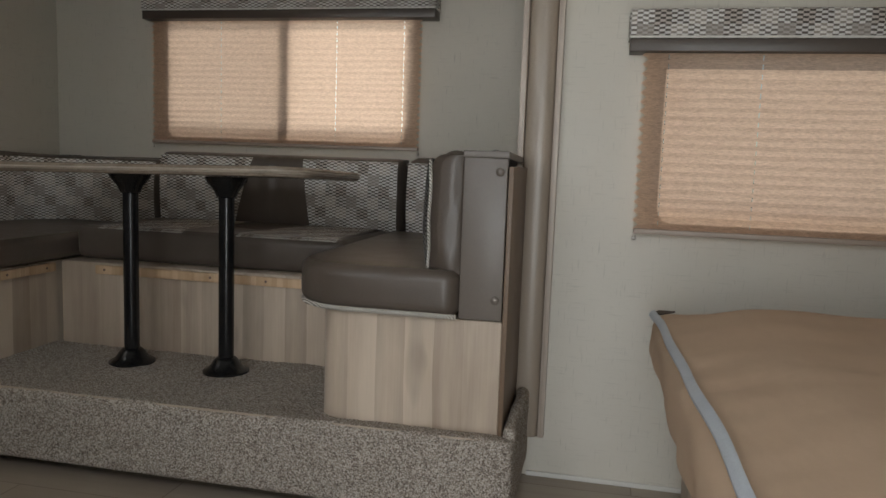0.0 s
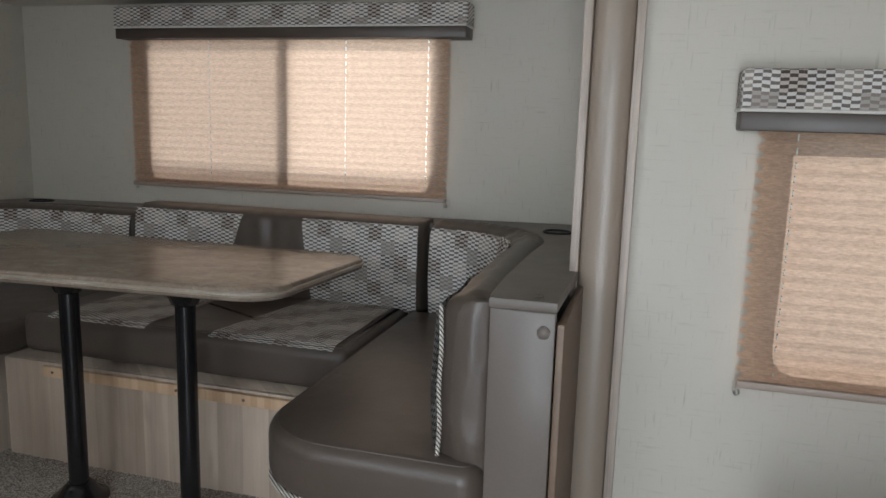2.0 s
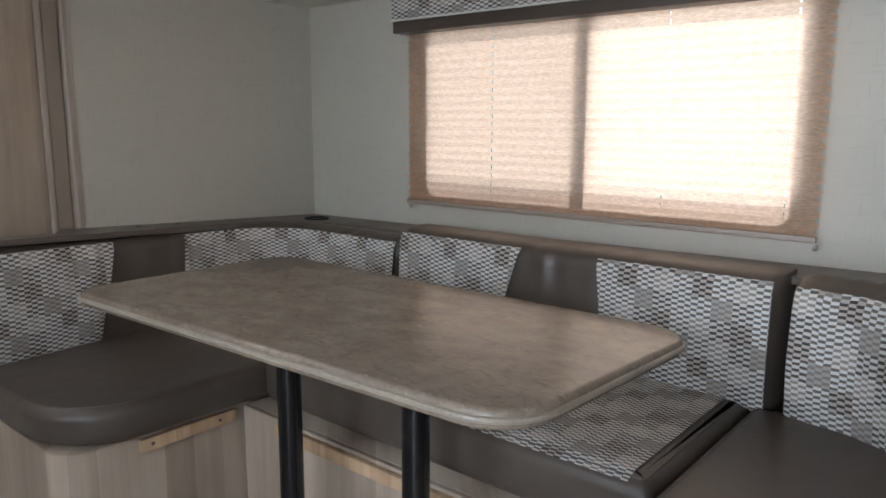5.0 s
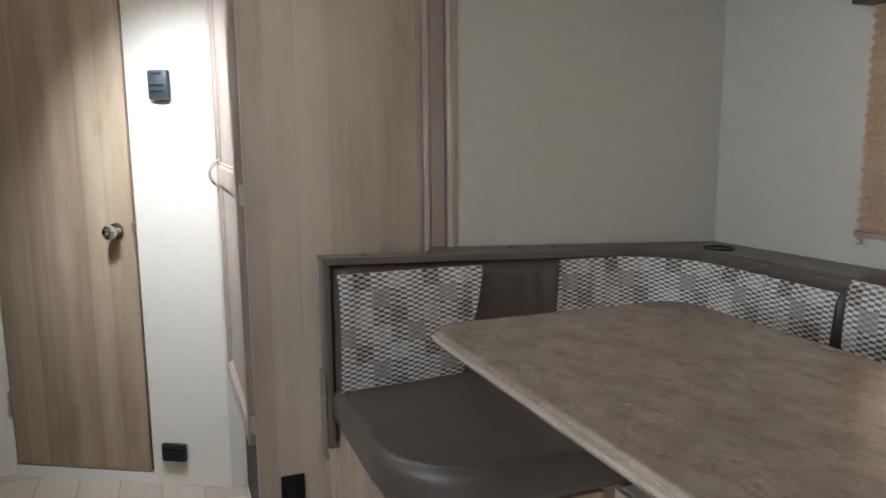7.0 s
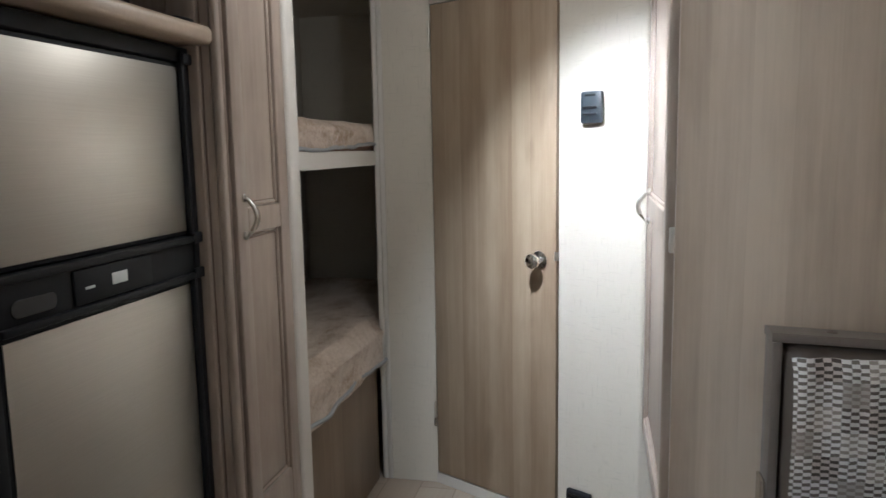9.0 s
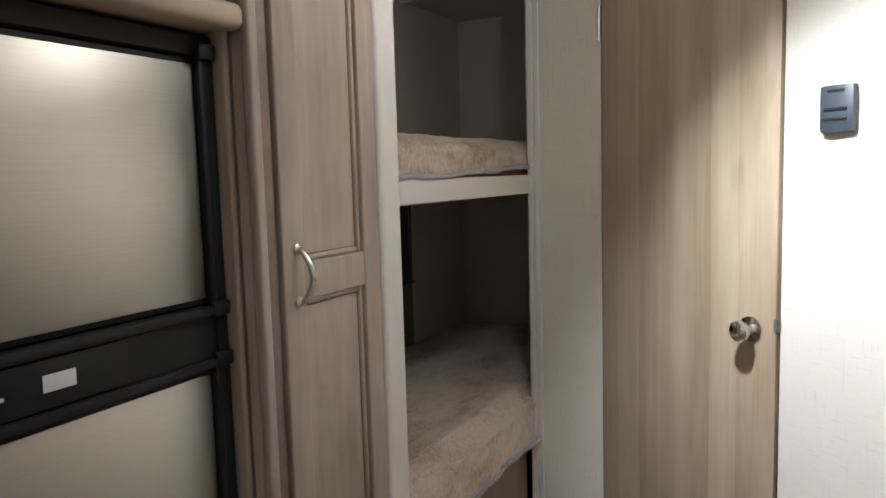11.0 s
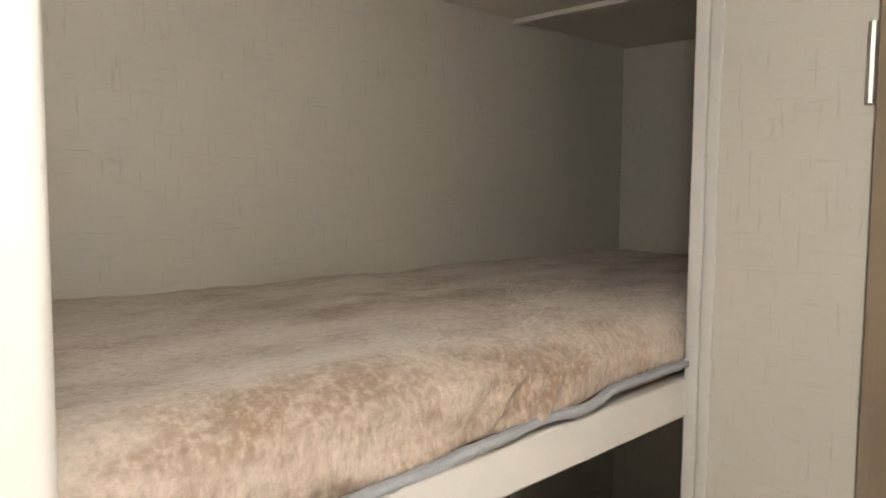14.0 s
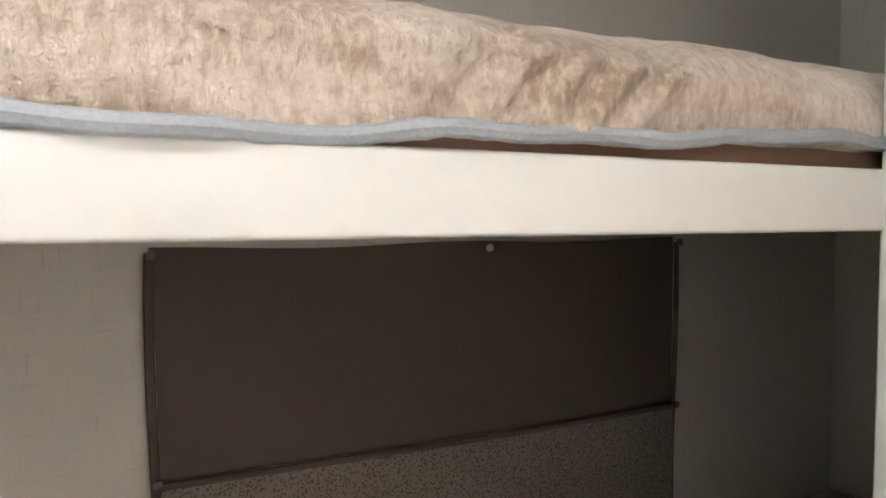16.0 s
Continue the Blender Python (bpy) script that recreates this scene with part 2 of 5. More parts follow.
def table_laminate():
    m, n, l, bs = material("stone_laminate")
    v = coords(n, l)
    a = noise_tex(n, l, coords(n, l, (9, 14, 9)), 1.0, 7, 0.66)
    b = noise_tex(n, l, coords(n, l, (42, 70, 40)), 1.0, 6, 0.7)
    c = ramp(n, l, a, [(0.34, (0.215, 0.168, 0.130)), (0.52, (0.262, 0.212, 0.166)), (0.66, (0.305, 0.250, 0.196))])
    c = mix_rgb(n, l, ramp(n, l, b, [(0.52, 0.0), (0.66, 0.55)]), c, (0.165, 0.120, 0.090))
    w = noise_tex(n, l, coords(n, l, (6, 8, 6)), 1.0, 3)
    c = mix_rgb(n, l, ramp(n, l, w, [(0.52, 0.0), (0.72, 0.4)]), c, (0.31, 0.225, 0.155))
    warp = n.new("ShaderNodeTexNoise")
    warp.inputs["Scale"].default_value, warp.inputs["Detail"].default_value = 9.0, 5.0
    l.new(v, warp.inputs["Vector"])
    bent = n.new("ShaderNodeVectorMath")
    bent.operation = "MULTIPLY_ADD"
    l.new(warp.outputs["Color"], bent.inputs[0])
    bent.inputs[1].default_value = (0.16, 0.10, 0.0)
    l.new(v, bent.inputs[2])
    vein = calc(n, l, "ABSOLUTE", calc(n, l, "SUBTRACT", noise_tex(n, l, bent.outputs[0], 7.0, 5, 0.6), 0.5))
    c = mix_rgb(n, l, ramp(n, l, vein, [(0.0, 0.32), (0.022, 0.0)]), c, (0.125, 0.088, 0.064))
    sp = noise_tex(n, l, coords(n, l, (60, 120, 60)), 1.0, 3, 0.6)
    c = mix_rgb(n, l, ramp(n, l, sp, [(0.66, 0.0), (0.72, 0.55)]), c, (0.47, 0.41, 0.34))
    l.new(c, bs.inputs["Base Color"])
    l.new(calc(n, l, "ADD", calc(n, l, "MULTIPLY", b, 0.12), 0.18), bs.inputs["Roughness"])
    bump(n, l, bs, b, 0.05, 0.0008)
    return m


def shade_cloth(name, tint):
    """Pleated blind cloth that lets daylight glow through."""
    m, n, l, bs = material(name)
    v = coords(n, l)
    f = ramp(n, l, noise_tex(n, l, coords(n, l, (75, 75, 330)), 1.0, 5, 0.68), [(0.32, 0.0), (0.68, 1.0)])
    g = noise_tex(n, l, coords(n, l, (300, 300, 420)), 1.0, 2)
    c = mix_rgb(n, l, f, (tint[0] * 0.62, tint[1] * 0.50, tint[2] * 0.40), tuple(min(1, x * 1.2) for x in tint))
    c = mix_rgb(n, l, calc(n, l, "MULTIPLY", g, 0.35), c, tuple(min(1.0, x * 1.3) for x in tint))
    l.new(c, bs.inputs["Base Color"])
    bs.inputs["Roughness"].default_value = 0.9
    tr = n.new("ShaderNodeBsdfTranslucent")
    l.new(mix_rgb(n, l, 0.30, c, (0.86, 0.77, 0.66)), tr.inputs[0])
    mx = n.new("ShaderNodeMixShader")
    mx.inputs[0].default_value = 0.72
    l.new(bs.outputs[0], mx.inputs[1])
    l.new(tr.outputs[0], mx.inputs[2])
    l.new(mx.outputs[0], n["Material Output"].inputs[0])
    return m


def fleece_mat(name, dark, light, nap=1.0):
    """Brushed pile: strokes lie light or dark, with fine fibres over them."""
    m, n, l, bs = material(name)
    v = coords(n, l)
    a = noise_tex(n, l, coords(n, l, (6, 10, 13)), 1.0, 6, 0.62)
    s = noise_tex(n, l, coords(n, l, (26, 60, 34)), 1.0, 6, 0.7)
    b = noise_tex(n, l, coords(n, l, (130, 130, 55)), 1.0, 4, 0.65)
    sweep = noise_tex(n, l, coords(n, l, (3.0, 8.0, 6.0)), 1.0, 3, 0.5)
    t = calc(n, l, "ADD", calc(n, l, "MULTIPLY", a, 0.42), calc(n, l, "ADD", calc(n, l, "MULTIPLY", s, 0.20), calc(n, l, "MULTIPLY", sweep, 0.38)))
    mid = tuple((p + q) / 2 for p, q in zip(dark, light))
    c = ramp(n, l, t, [(0.41, dark), (0.48, mid), (0.56, light)])
    c = mix_rgb(n, l, ramp(n, l, b, [(0.48, 0.0), (0.66, 0.40)]), c, tuple(min(1.0, x * 1.22) for x in light))
    c = mix_rgb(n, l, ramp(n, l, b, [(0.34, 0.30), (0.46, 0.0)]), c, tuple(x * 0.72 for x in dark))
    l.new(c, bs.inputs["Base Color"])
    bs.inputs["Roughness"].default_value = 0.9
    bs.inputs["Sheen Weight"].default_value = 0.25
    bs.inputs["Sheen Roughness"].default_value = 0.4
    h = calc(n, l, "ADD", calc(n, l, "MULTIPLY", b, 0.25), calc(n, l, "ADD", calc(n, l, "MULTIPLY", s, 0.6), calc(n, l, "MULTIPLY", a, 0.5)))
    bump(n, l, bs, h, 0.9 * nap, 0.016)
    return m


def cloth_mat(name, colour):
    """Plain woven ticking, a little mottled."""
    m, n, l, bs = material(name)
    v = coords(n, l)
    f = noise_tex(n, l, coords(n, l, (700, 700, 700)), 1.0, 2)
    g = noise_tex(n, l, v, 6, 4)
    c = mix_rgb(n, l, g, tuple(x * 0.9 for x in colour), tuple(x * 1.1 for x in colour))
    c = mix_rgb(n, l, calc(n, l, "MULTIPLY", f, 0.2), c, tuple(x * 0.7 for x in colour))
    l.new(c, bs.inputs["Base Color"])
    bs.inputs["Roughness"].default_value = 0.8
    h = calc(n, l, "ADD", calc(n, l, "MULTIPLY", f, 0.05), noise_tex(n, l, coords(n, l, (10, 5, 8)), 1.0, 4, 0.5))
    bump(n, l, bs, h, 0.4, 0.012)
    return m


def mesh_cloth(name):
    m, n, l, bs = material(name)
    v = coords(n, l, (1, 1, 1))
    vo = n.new("ShaderNodeTexVoronoi")
    vo.inputs["Scale"].default_value = 210
    l.new(v, vo.inputs["Vector"])
    c = ramp(n, l, vo.outputs["Distance"], [(0.15, (0.03, 0.025, 0.02)), (0.5, (0.20, 0.17, 0.135))])
    l.new(c, bs.inputs["Base Color"])
    bs.inputs["Roughness"].default_value = 0.7
    bump(n, l, bs, vo.outputs["Distance"], 0.6, 0.002)
    return m


def floor_vinyl():
    m, n, l, bs = material("floor_planks")
    v = coords(n, l)
    br = n.new("ShaderNodeTexBrick")
    br.inputs["Scale"].default_value = 1.0
    br.inputs["Brick Width"].default_value, br.inputs["Row Height"].default_value = 0.9, 0.15
    br.inputs["Mortar Size"].default_value = 0.002
    l.new(v, br.inputs["Vector"])
    br.inputs["Color1"].default_value = (0.30, 0.245, 0.19, 1)
    br.inputs["Color2"].default_value = (0.42, 0.36, 0.29, 1)
    br.inputs["Mortar"].default_value = (0.16, 0.12, 0.09, 1)
    g = noise_tex(n, l, coords(n, l, (4, 60, 4)), 1.0, 6)
    c = mix_rgb(n, l, calc(n, l, "MULTIPLY", g, 0.7), br.outputs["Color"], (0.24, 0.185, 0.14))
    l.new(c, bs.inputs["Base Color"])
    bs.inputs["Roughness"].default_value = 0.35
    bump(n, l, bs, g, 0.1, 0.001)
    return m


def brushed_steel():
    m, n, l, bs = material("brushed_steel")
    f = noise_tex(n, l, coords(n, l, (8, 8, 700)), 1.0, 3)
    g = noise_tex(n, l, coords(n, l), 3, 1)
    c = mix_rgb(n, l, f, (0.45, 0.425, 0.375), (0.53, 0.505, 0.45))
    l.new(c, bs.inputs["Base Color"])
    bs.inputs["Metallic"].default_value = 1.0
    l.new(calc(n, l, "ADD", calc(n, l, "MULTIPLY", g, 0.05), 0.40), bs.inputs["Roughness"])
    bump(n, l, bs, f, 0.05, 0.0004)
    return m


def glass_mat():
    m, n, l, bs = material("window_glass")
    bs.inputs["Base Color"].default_value = (0.97, 0.98, 0.97, 1)
    bs.inputs["Roughness"].default_value = 0.02
    bs.inputs["Transmission Weight"].default_value = 1.0
    bs.inputs["IOR"].default_value = 1.02
    return m


def screen_mat():
    """Fly screen: dark wires with most of the light going between them."""
    m, n, l, bs = material("fly_screen_mesh")
    bs.inputs["Base Color"].default_value = (0.03, 0.03, 0.03, 1)
    bs.inputs["Roughness"].default_value = 0.6
    tr = n.new("ShaderNodeBsdfTransparent")
    mx = n.new("ShaderNodeMixShader")
    mx.inputs[0].default_value = 0.20
    l.new(tr.outputs[0], mx.inputs[1])
    l.new(bs.outputs[0], mx.inputs[2])
    l.new(mx.outputs[0], n["Material Output"].inputs[0])
    return m


SCREEN = screen_mat()
WALL = wallpaper("linen_wallboard", (0.62, 0.582, 0.508), (0.30, 0.28, 0.24))
CEIL = plain("ceiling_board", (0.70, 0.665, 0.60), 0.6, grain=120, vary=0.05)
FLOOR = floor_vinyl()
WOOD = wood("ash_woodgrain", (0.32, 0.245, 0.185), (0.57, 0.47, 0.37))
WOOD_DOOR = wood("door_woodgrain", (0.275, 0.200, 0.135), (0.485, 0.39, 0.285), band=0.26)
MAPLE = maple("glazed_maple", (0.255, 0.203, 0.168), (0.40, 0.332, 0.280))
GROOVE = plain("flecked_groove", (0.21, 0.15, 0.118), 0.5, grain=36, vary=0.45)
GLAZE = plain("dark_glaze", (0.16, 0.105, 0.08), 0.45)
CREAM = plain("cream_board", (0.63, 0.61, 0.57), 0.5, grain=90, vary=0.04, relief=0.03)
STRIP = wood("pale_trim_wood", (0.38, 0.31, 0.26), (0.60, 0.52, 0.45), 0.45, 0.03)
PINE = wood("raw_pine", (0.48, 0.31, 0.18), (0.66, 0.47, 0.30), 0.6, 0.05)
BROWN = plain("brown_laminate", (0.152, 0.127, 0.107), 0.42, grain=180, vary=0.10)
BLINDRAIL = plain("tan_blind_rail", (0.38, 0.30, 0.245), 0.45, grain=120, vary=0.06)
RAIL = plain("dark_brown_rail", (0.088, 0.068, 0.055), 0.4, grain=180, vary=0.10)
FLANGE = plain("bronze_vinyl_trim", (0.33, 0.268, 0.213), 0.33, grain=90, vary=0.05)
VINYL = vinyl_mat("brown_vinyl", (0.090, 0.070, 0.056))
WEAVE = weave_cloth("woven_upholstery")
CARPET = carpet_mat()
TABLE = table_laminate()
BLACK = plain("black_steel", (0.010, 0.010, 0.011), 0.22, grain=150, vary=0.04, relief=0.01)
BLACKP = plain("black_plastic", (0.012, 0.013, 0.015), 0.55, grain=200, vary=0.1, relief=0.05)
BLACKP.node_tree.nodes["Principled BSDF"].inputs["Specular IOR Level"].default_value = 0.22
GREYP = plain("charcoal_plastic", (0.035, 0.045, 0.055), 0.4, grain=200, vary=0.1, relief=0.05)
SHADE = shade_cloth("blind_cloth", (0.74, 0.54, 0.40))
FLEECE = fleece_mat("tan_fleece", (0.325, 0.232, 0.16), (0.60, 0.51, 0.43))
TAN = cloth_mat("tan_mattress_cloth", (0.50, 0.36, 0.25))
PIPING = plain("grey_piping", (0.50, 0.54, 0.58), 0.6, grain=300, vary=0.2, relief=0.4)
CHROME = plain("chrome", (0.80, 0.80, 0.80), 0.10, 1.0, vary=0.02, relief=0.01)
NICKEL = plain("satin_nickel", (0.62, 0.60, 0.56), 0.28, 1.0, vary=0.04, relief=0.02)
ZIP = plain("grey_zip_tape", (0.36, 0.375, 0.395), 0.65, grain=300, vary=0.25, relief=0.5)
STEEL = brushed_steel()
GLASS = glass_mat()
ALU = plain("window_aluminium", (0.045, 0.042, 0.040), 0.4, 0.3)
POCKET = plain("dark_pocket_cloth", (0.092, 0.070, 0.052), 0.8, grain=400, vary=0.15, relief=0.2)
MESH = mesh_cloth("pocket_mesh")
CORD = plain("white_cord", (0.75, 0.73, 0.68), 0.6)
LCD = plain("pale_display", (0.62, 0.66, 0.66), 0.25)
HALLW = plain("shelf_edge_laminate", (0.42, 0.33, 0.25), 0.4, grain=70, vary=0.15)

# ---- builders ----


def link(name, bm, mat, parent=None, label="", smooth=True):
    me = bpy.data.meshes.new(name)
    bmesh.ops.recalc_face_normals(bm, faces=bm.faces)
    for f in bm.faces:
        f.smooth = smooth
    bm.to_mesh(me)
    bm.free()
    me.materials.append(mat)
    if smooth:
        me.set_sharp_from_angle(angle=radians(38))
    ob = new(name, me)
    if parent is not None:
        ob.parent = parent
    if label:
        ob["label"] = label
    return ob


def part(name, bm, mat, parent, label="", smooth=True):
    return link(name, bm, mat, parent, label, smooth)


def thing(name, label, category, group="", kind=""):
    e = new(name)
    return tagged(e, label, category, group, kind)


def rbox(x0, y0, z0, x1, y1, z1, r=0.003, n=(1, 1, 1), amp=0.0, freq=6.0, bm=None, seed=0.0, rings=1):
    """A box with rounded edges; n: how often each side is cut; amp: soft unevenness."""
    bm = bm or bmesh.new()
    lo, hi = Vector((min(x0, x1), min(y0, y1), min(z0, z1))), Vector((max(x0, x1), max(y0, y1), max(z0, z1)))
    size = hi - lo
    r = min(r, min(size) * 0.499)

    def ticks(a, b, k):
        inner = [a + r + (b - a - 2 * r) * i / k for i in range(k + 1)]
        edge = [a + r * j / rings for j in range(rings)]
        return edge + inner + [b - r * j / rings for j in range(rings - 1, -1, -1)]

    t = [ticks(lo[i], hi[i], n[i]) for i in range(3)]
    verts = {}

    def vert(i, j, k):
        key = (i, j, k)
        if key not in verts:
            p = Vector((t[0][i], t[1][j], t[2][k]))
            q = Vector([min(max(p[a], lo[a] + r), hi[a] - r) for a in range(3)])
            d = p - q
            if d.length > 1e-9:
                m = max(abs(c) for c in d)
                p = q + d.normalized() * m if rings > 1 else q + d.normalized() * r * (1.0 if sum(abs(c) > 1e-9 for c in d) > 0 else 0)
            if amp:
                nn = d.normalized() if d.length > 1e-9 else Vector((0, 0, 0))
                p = p + nn * amp * noise.noise(p * freq + Vector((seed, seed * 2, 0)))
            verts[key] = bm.verts.new(p)
        return verts[key]

    nx, ny, nz = (len(a) - 1 for a in t)
    for i in range(nx):
        for j in range(ny):
            for k, kk in ((0, 0), (nz, 1)):
                bm.faces.new((vert(i, j, k), vert(i + 1, j, k), vert(i + 1, j + 1, k), vert(i, j + 1, k)))
    for i in range(nx):
        for k in range(nz):
            for j in (0, ny):
                bm.faces.new((vert(i, j, k), vert(i + 1, j, k), vert(i + 1, j, k + 1), vert(i, j, k + 1)))
    for j in range(ny):
        for k in range(nz):
            for i in (0, nx):
                bm.faces.new((vert(i, j, k), vert(i, j + 1, k), vert(i, j + 1, k + 1), vert(i, j, k + 1)))
    return bm


def arc(cx, cy, r, a0, a1, k=8):
    return [(cx + r * math.cos(radians(a0 + (a1 - a0) * i / k)), cy + r * math.sin(radians(a0 + (a1 - a0) * i / k))) for i in range(k + 1)]


def rrect(x0, y0, x1, y1, r00=0.01, r10=0.01, r11=0.01, r01=0.01, k=8):
    return (arc(x0 + r00, y0 + r00, r00, 180, 270, k) + arc(x1 - r10, y0 + r10, r10, 270, 360, k)
            + arc(x1 - r11, y1 - r11, r11, 0, 90, k) + arc(x0 + r01, y1 - r01, r01, 90, 180, k))


def slab(outline, z0, z1, r=0.004, k=3, bm=None, uv=False, crown=0.0):
    """An upright prism over an anticlockwise outline, its upper and lower edges rounded."""
    bm = bm or bmesh.new()
    m = len(outline)
    nor = []
    for i in range(m):
        a, b = Vector(outline[i - 1]), Vector(outline[(i + 1) % m])
        d = (b - a)
        nor.append(Vector((d.y, -d.x)).normalized() if d.length > 1e-9 else Vector((0, 0)))
    levels = [(z0 + r - r * math.cos(radians(90 * j / k)), r - r * math.sin(radians(90 * j / k))) for j in range(k + 1)]
    levels += [(z1 - r + r * math.sin(radians(90 * j / k)), r - r * math.cos(radians(90 * j / k))) for j in range(k + 1)]
    rows = []
    for z, e in levels:
        rows.append([bm.verts.new((p[0] - nv.x * e, p[1] - nv.y * e, z)) for p, nv in zip(outline, nor)])
    for a, b in zip(rows, rows[1:]):
        for i in range(m):
            j = (i + 1) % m
            bm.faces.new((a[i], a[j], b[j], b[i]))
    bm.faces.new(rows[-1])
    bm.faces.new(rows[0][::-1])
    return bm


def tube(points, r, k=10, bm=None, closed=False):
    """A round bar along a line of points."""
    bm = bm or bmesh.new()
    pts = [Vector(p) for p in points]
    rings_ = []
    side = None
    for i, p in enumerate(pts):
        a = pts[i - 1] if i or closed else p
        b = pts[(i + 1) % len(pts)] if i < len(pts) - 1 or closed else p
        d = (b - a).normalized()
        if side is None:
            side = d.cross(Vector((0, 0, 1)))
            side = side if side.length > 0.05 else Vector((1, 0, 0))
        side = (side - d * side.dot(d)).normalized()
        up = side.cross(d).normalized()
        rr = r[i] if isinstance(r, (list, tuple)) else r
        rings_.append([bm.verts.new(p + rr * (math.cos(2 * math.pi * j / k) * side + math.sin(2 * math.pi * j / k) * up)) for j in range(k)])
    pairs = list(zip(rings_, rings_[1:])) + ([(rings_[-1], rings_[0])] if closed else [])
    for a, b in pairs:
        for j in range(k):
            bm.faces.new((a[j], a[(j + 1) % k], b[(j + 1) % k], b[j]))
    if not closed:
        bm.faces.new(rings_[0][::-1])
        bm.faces.new(rings_[-1])
    return bm


def lathe(profile, centre, axis=(0, 0, 1), k=20, bm=None):
    """Turns a profile of (radius, height) round an axis through centre."""
    bm = bm or bmesh.new()
    q = Vector((0, 0, 1)).rotation_difference(Vector(axis)).to_matrix()
    rings_ = []
    for rad, h in profile:
        rings_.append([bm.verts.new(Vector(centre) + q @ Vector((rad * math.cos(2 * math.pi * j / k), rad * math.sin(2 * math.pi * j / k), h))) for j in range(k)])
    for a, b in zip(rings_, rings_[1:]):
        for j in range(k):
            bm.faces.new((a[j], a[(j + 1) % k], b[(j + 1) % k], b[j]))
    bm.faces.new(rings_[0][::-1])
    bm.faces.new(rings_[-1])
    return bm


class Track:
    """A line in plan walked by its length, with its front to the left of the way."""

    def __init__(self, pts):
        self.p = [Vector(q) for q in pts]
        self.s = [0.0]
        for a, b in zip(self.p, self.p[1:]):
            self.s.append(self.s[-1] + (b - a).length)
        self.length = self.s[-1]

    def at(self, u):
        u = min(max(u, 0.0), self.length)
        for i in range(len(self.p) - 1):
            if u <= self.s[i + 1] + 1e-9:
                a, b = self.p[i], self.p[i + 1]
                f = (u - self.s[i]) / (self.s[i + 1] - self.s[i])
                break
        eps = 0.03
        def point(w):
            w = min(max(w, 0.0), self.length)
            for q in range(len(self.p) - 1):
                if w <= self.s[q + 1] + 1e-9:
                    return self.p[q].lerp(self.p[q + 1], (w - self.s[q]) / (self.s[q + 1] - self.s[q]))
            return self.p[-1]
        d = (point(u + eps) - point(u - eps)).normalized()
        return a.lerp(b, f), Vector((-d.y, d.x))


def front_depth(z, z0, z1, r, puff):
    """How far the front of a cushion falls back at a height."""
    e = min(z - z0, z1 - z)
    back = r - math.sqrt(max(0.0, r * r - (r - e) ** 2)) if e < r else 0.0
    return -back + puff * math.sin(math.pi * (z - z0) / (z1 - z0))


def folds(u, z, z0, z1, seed):
    """Loose upright folds in a cover, deepest towards its top."""
    f = max(0.0, (z - z0) / (z1 - z0)) ** 1.5
    return (0.002 if seed == 1.0 and u < 0.5 else 0.0065) * max(0.0, 0.4 + noise.noise(Vector((u * 6, 3.0, seed)))) * math.sin(u * 82 + 9 * (z - z0) + 3 * noise.noise(Vector((u * 5, z * 4, seed)))) * f


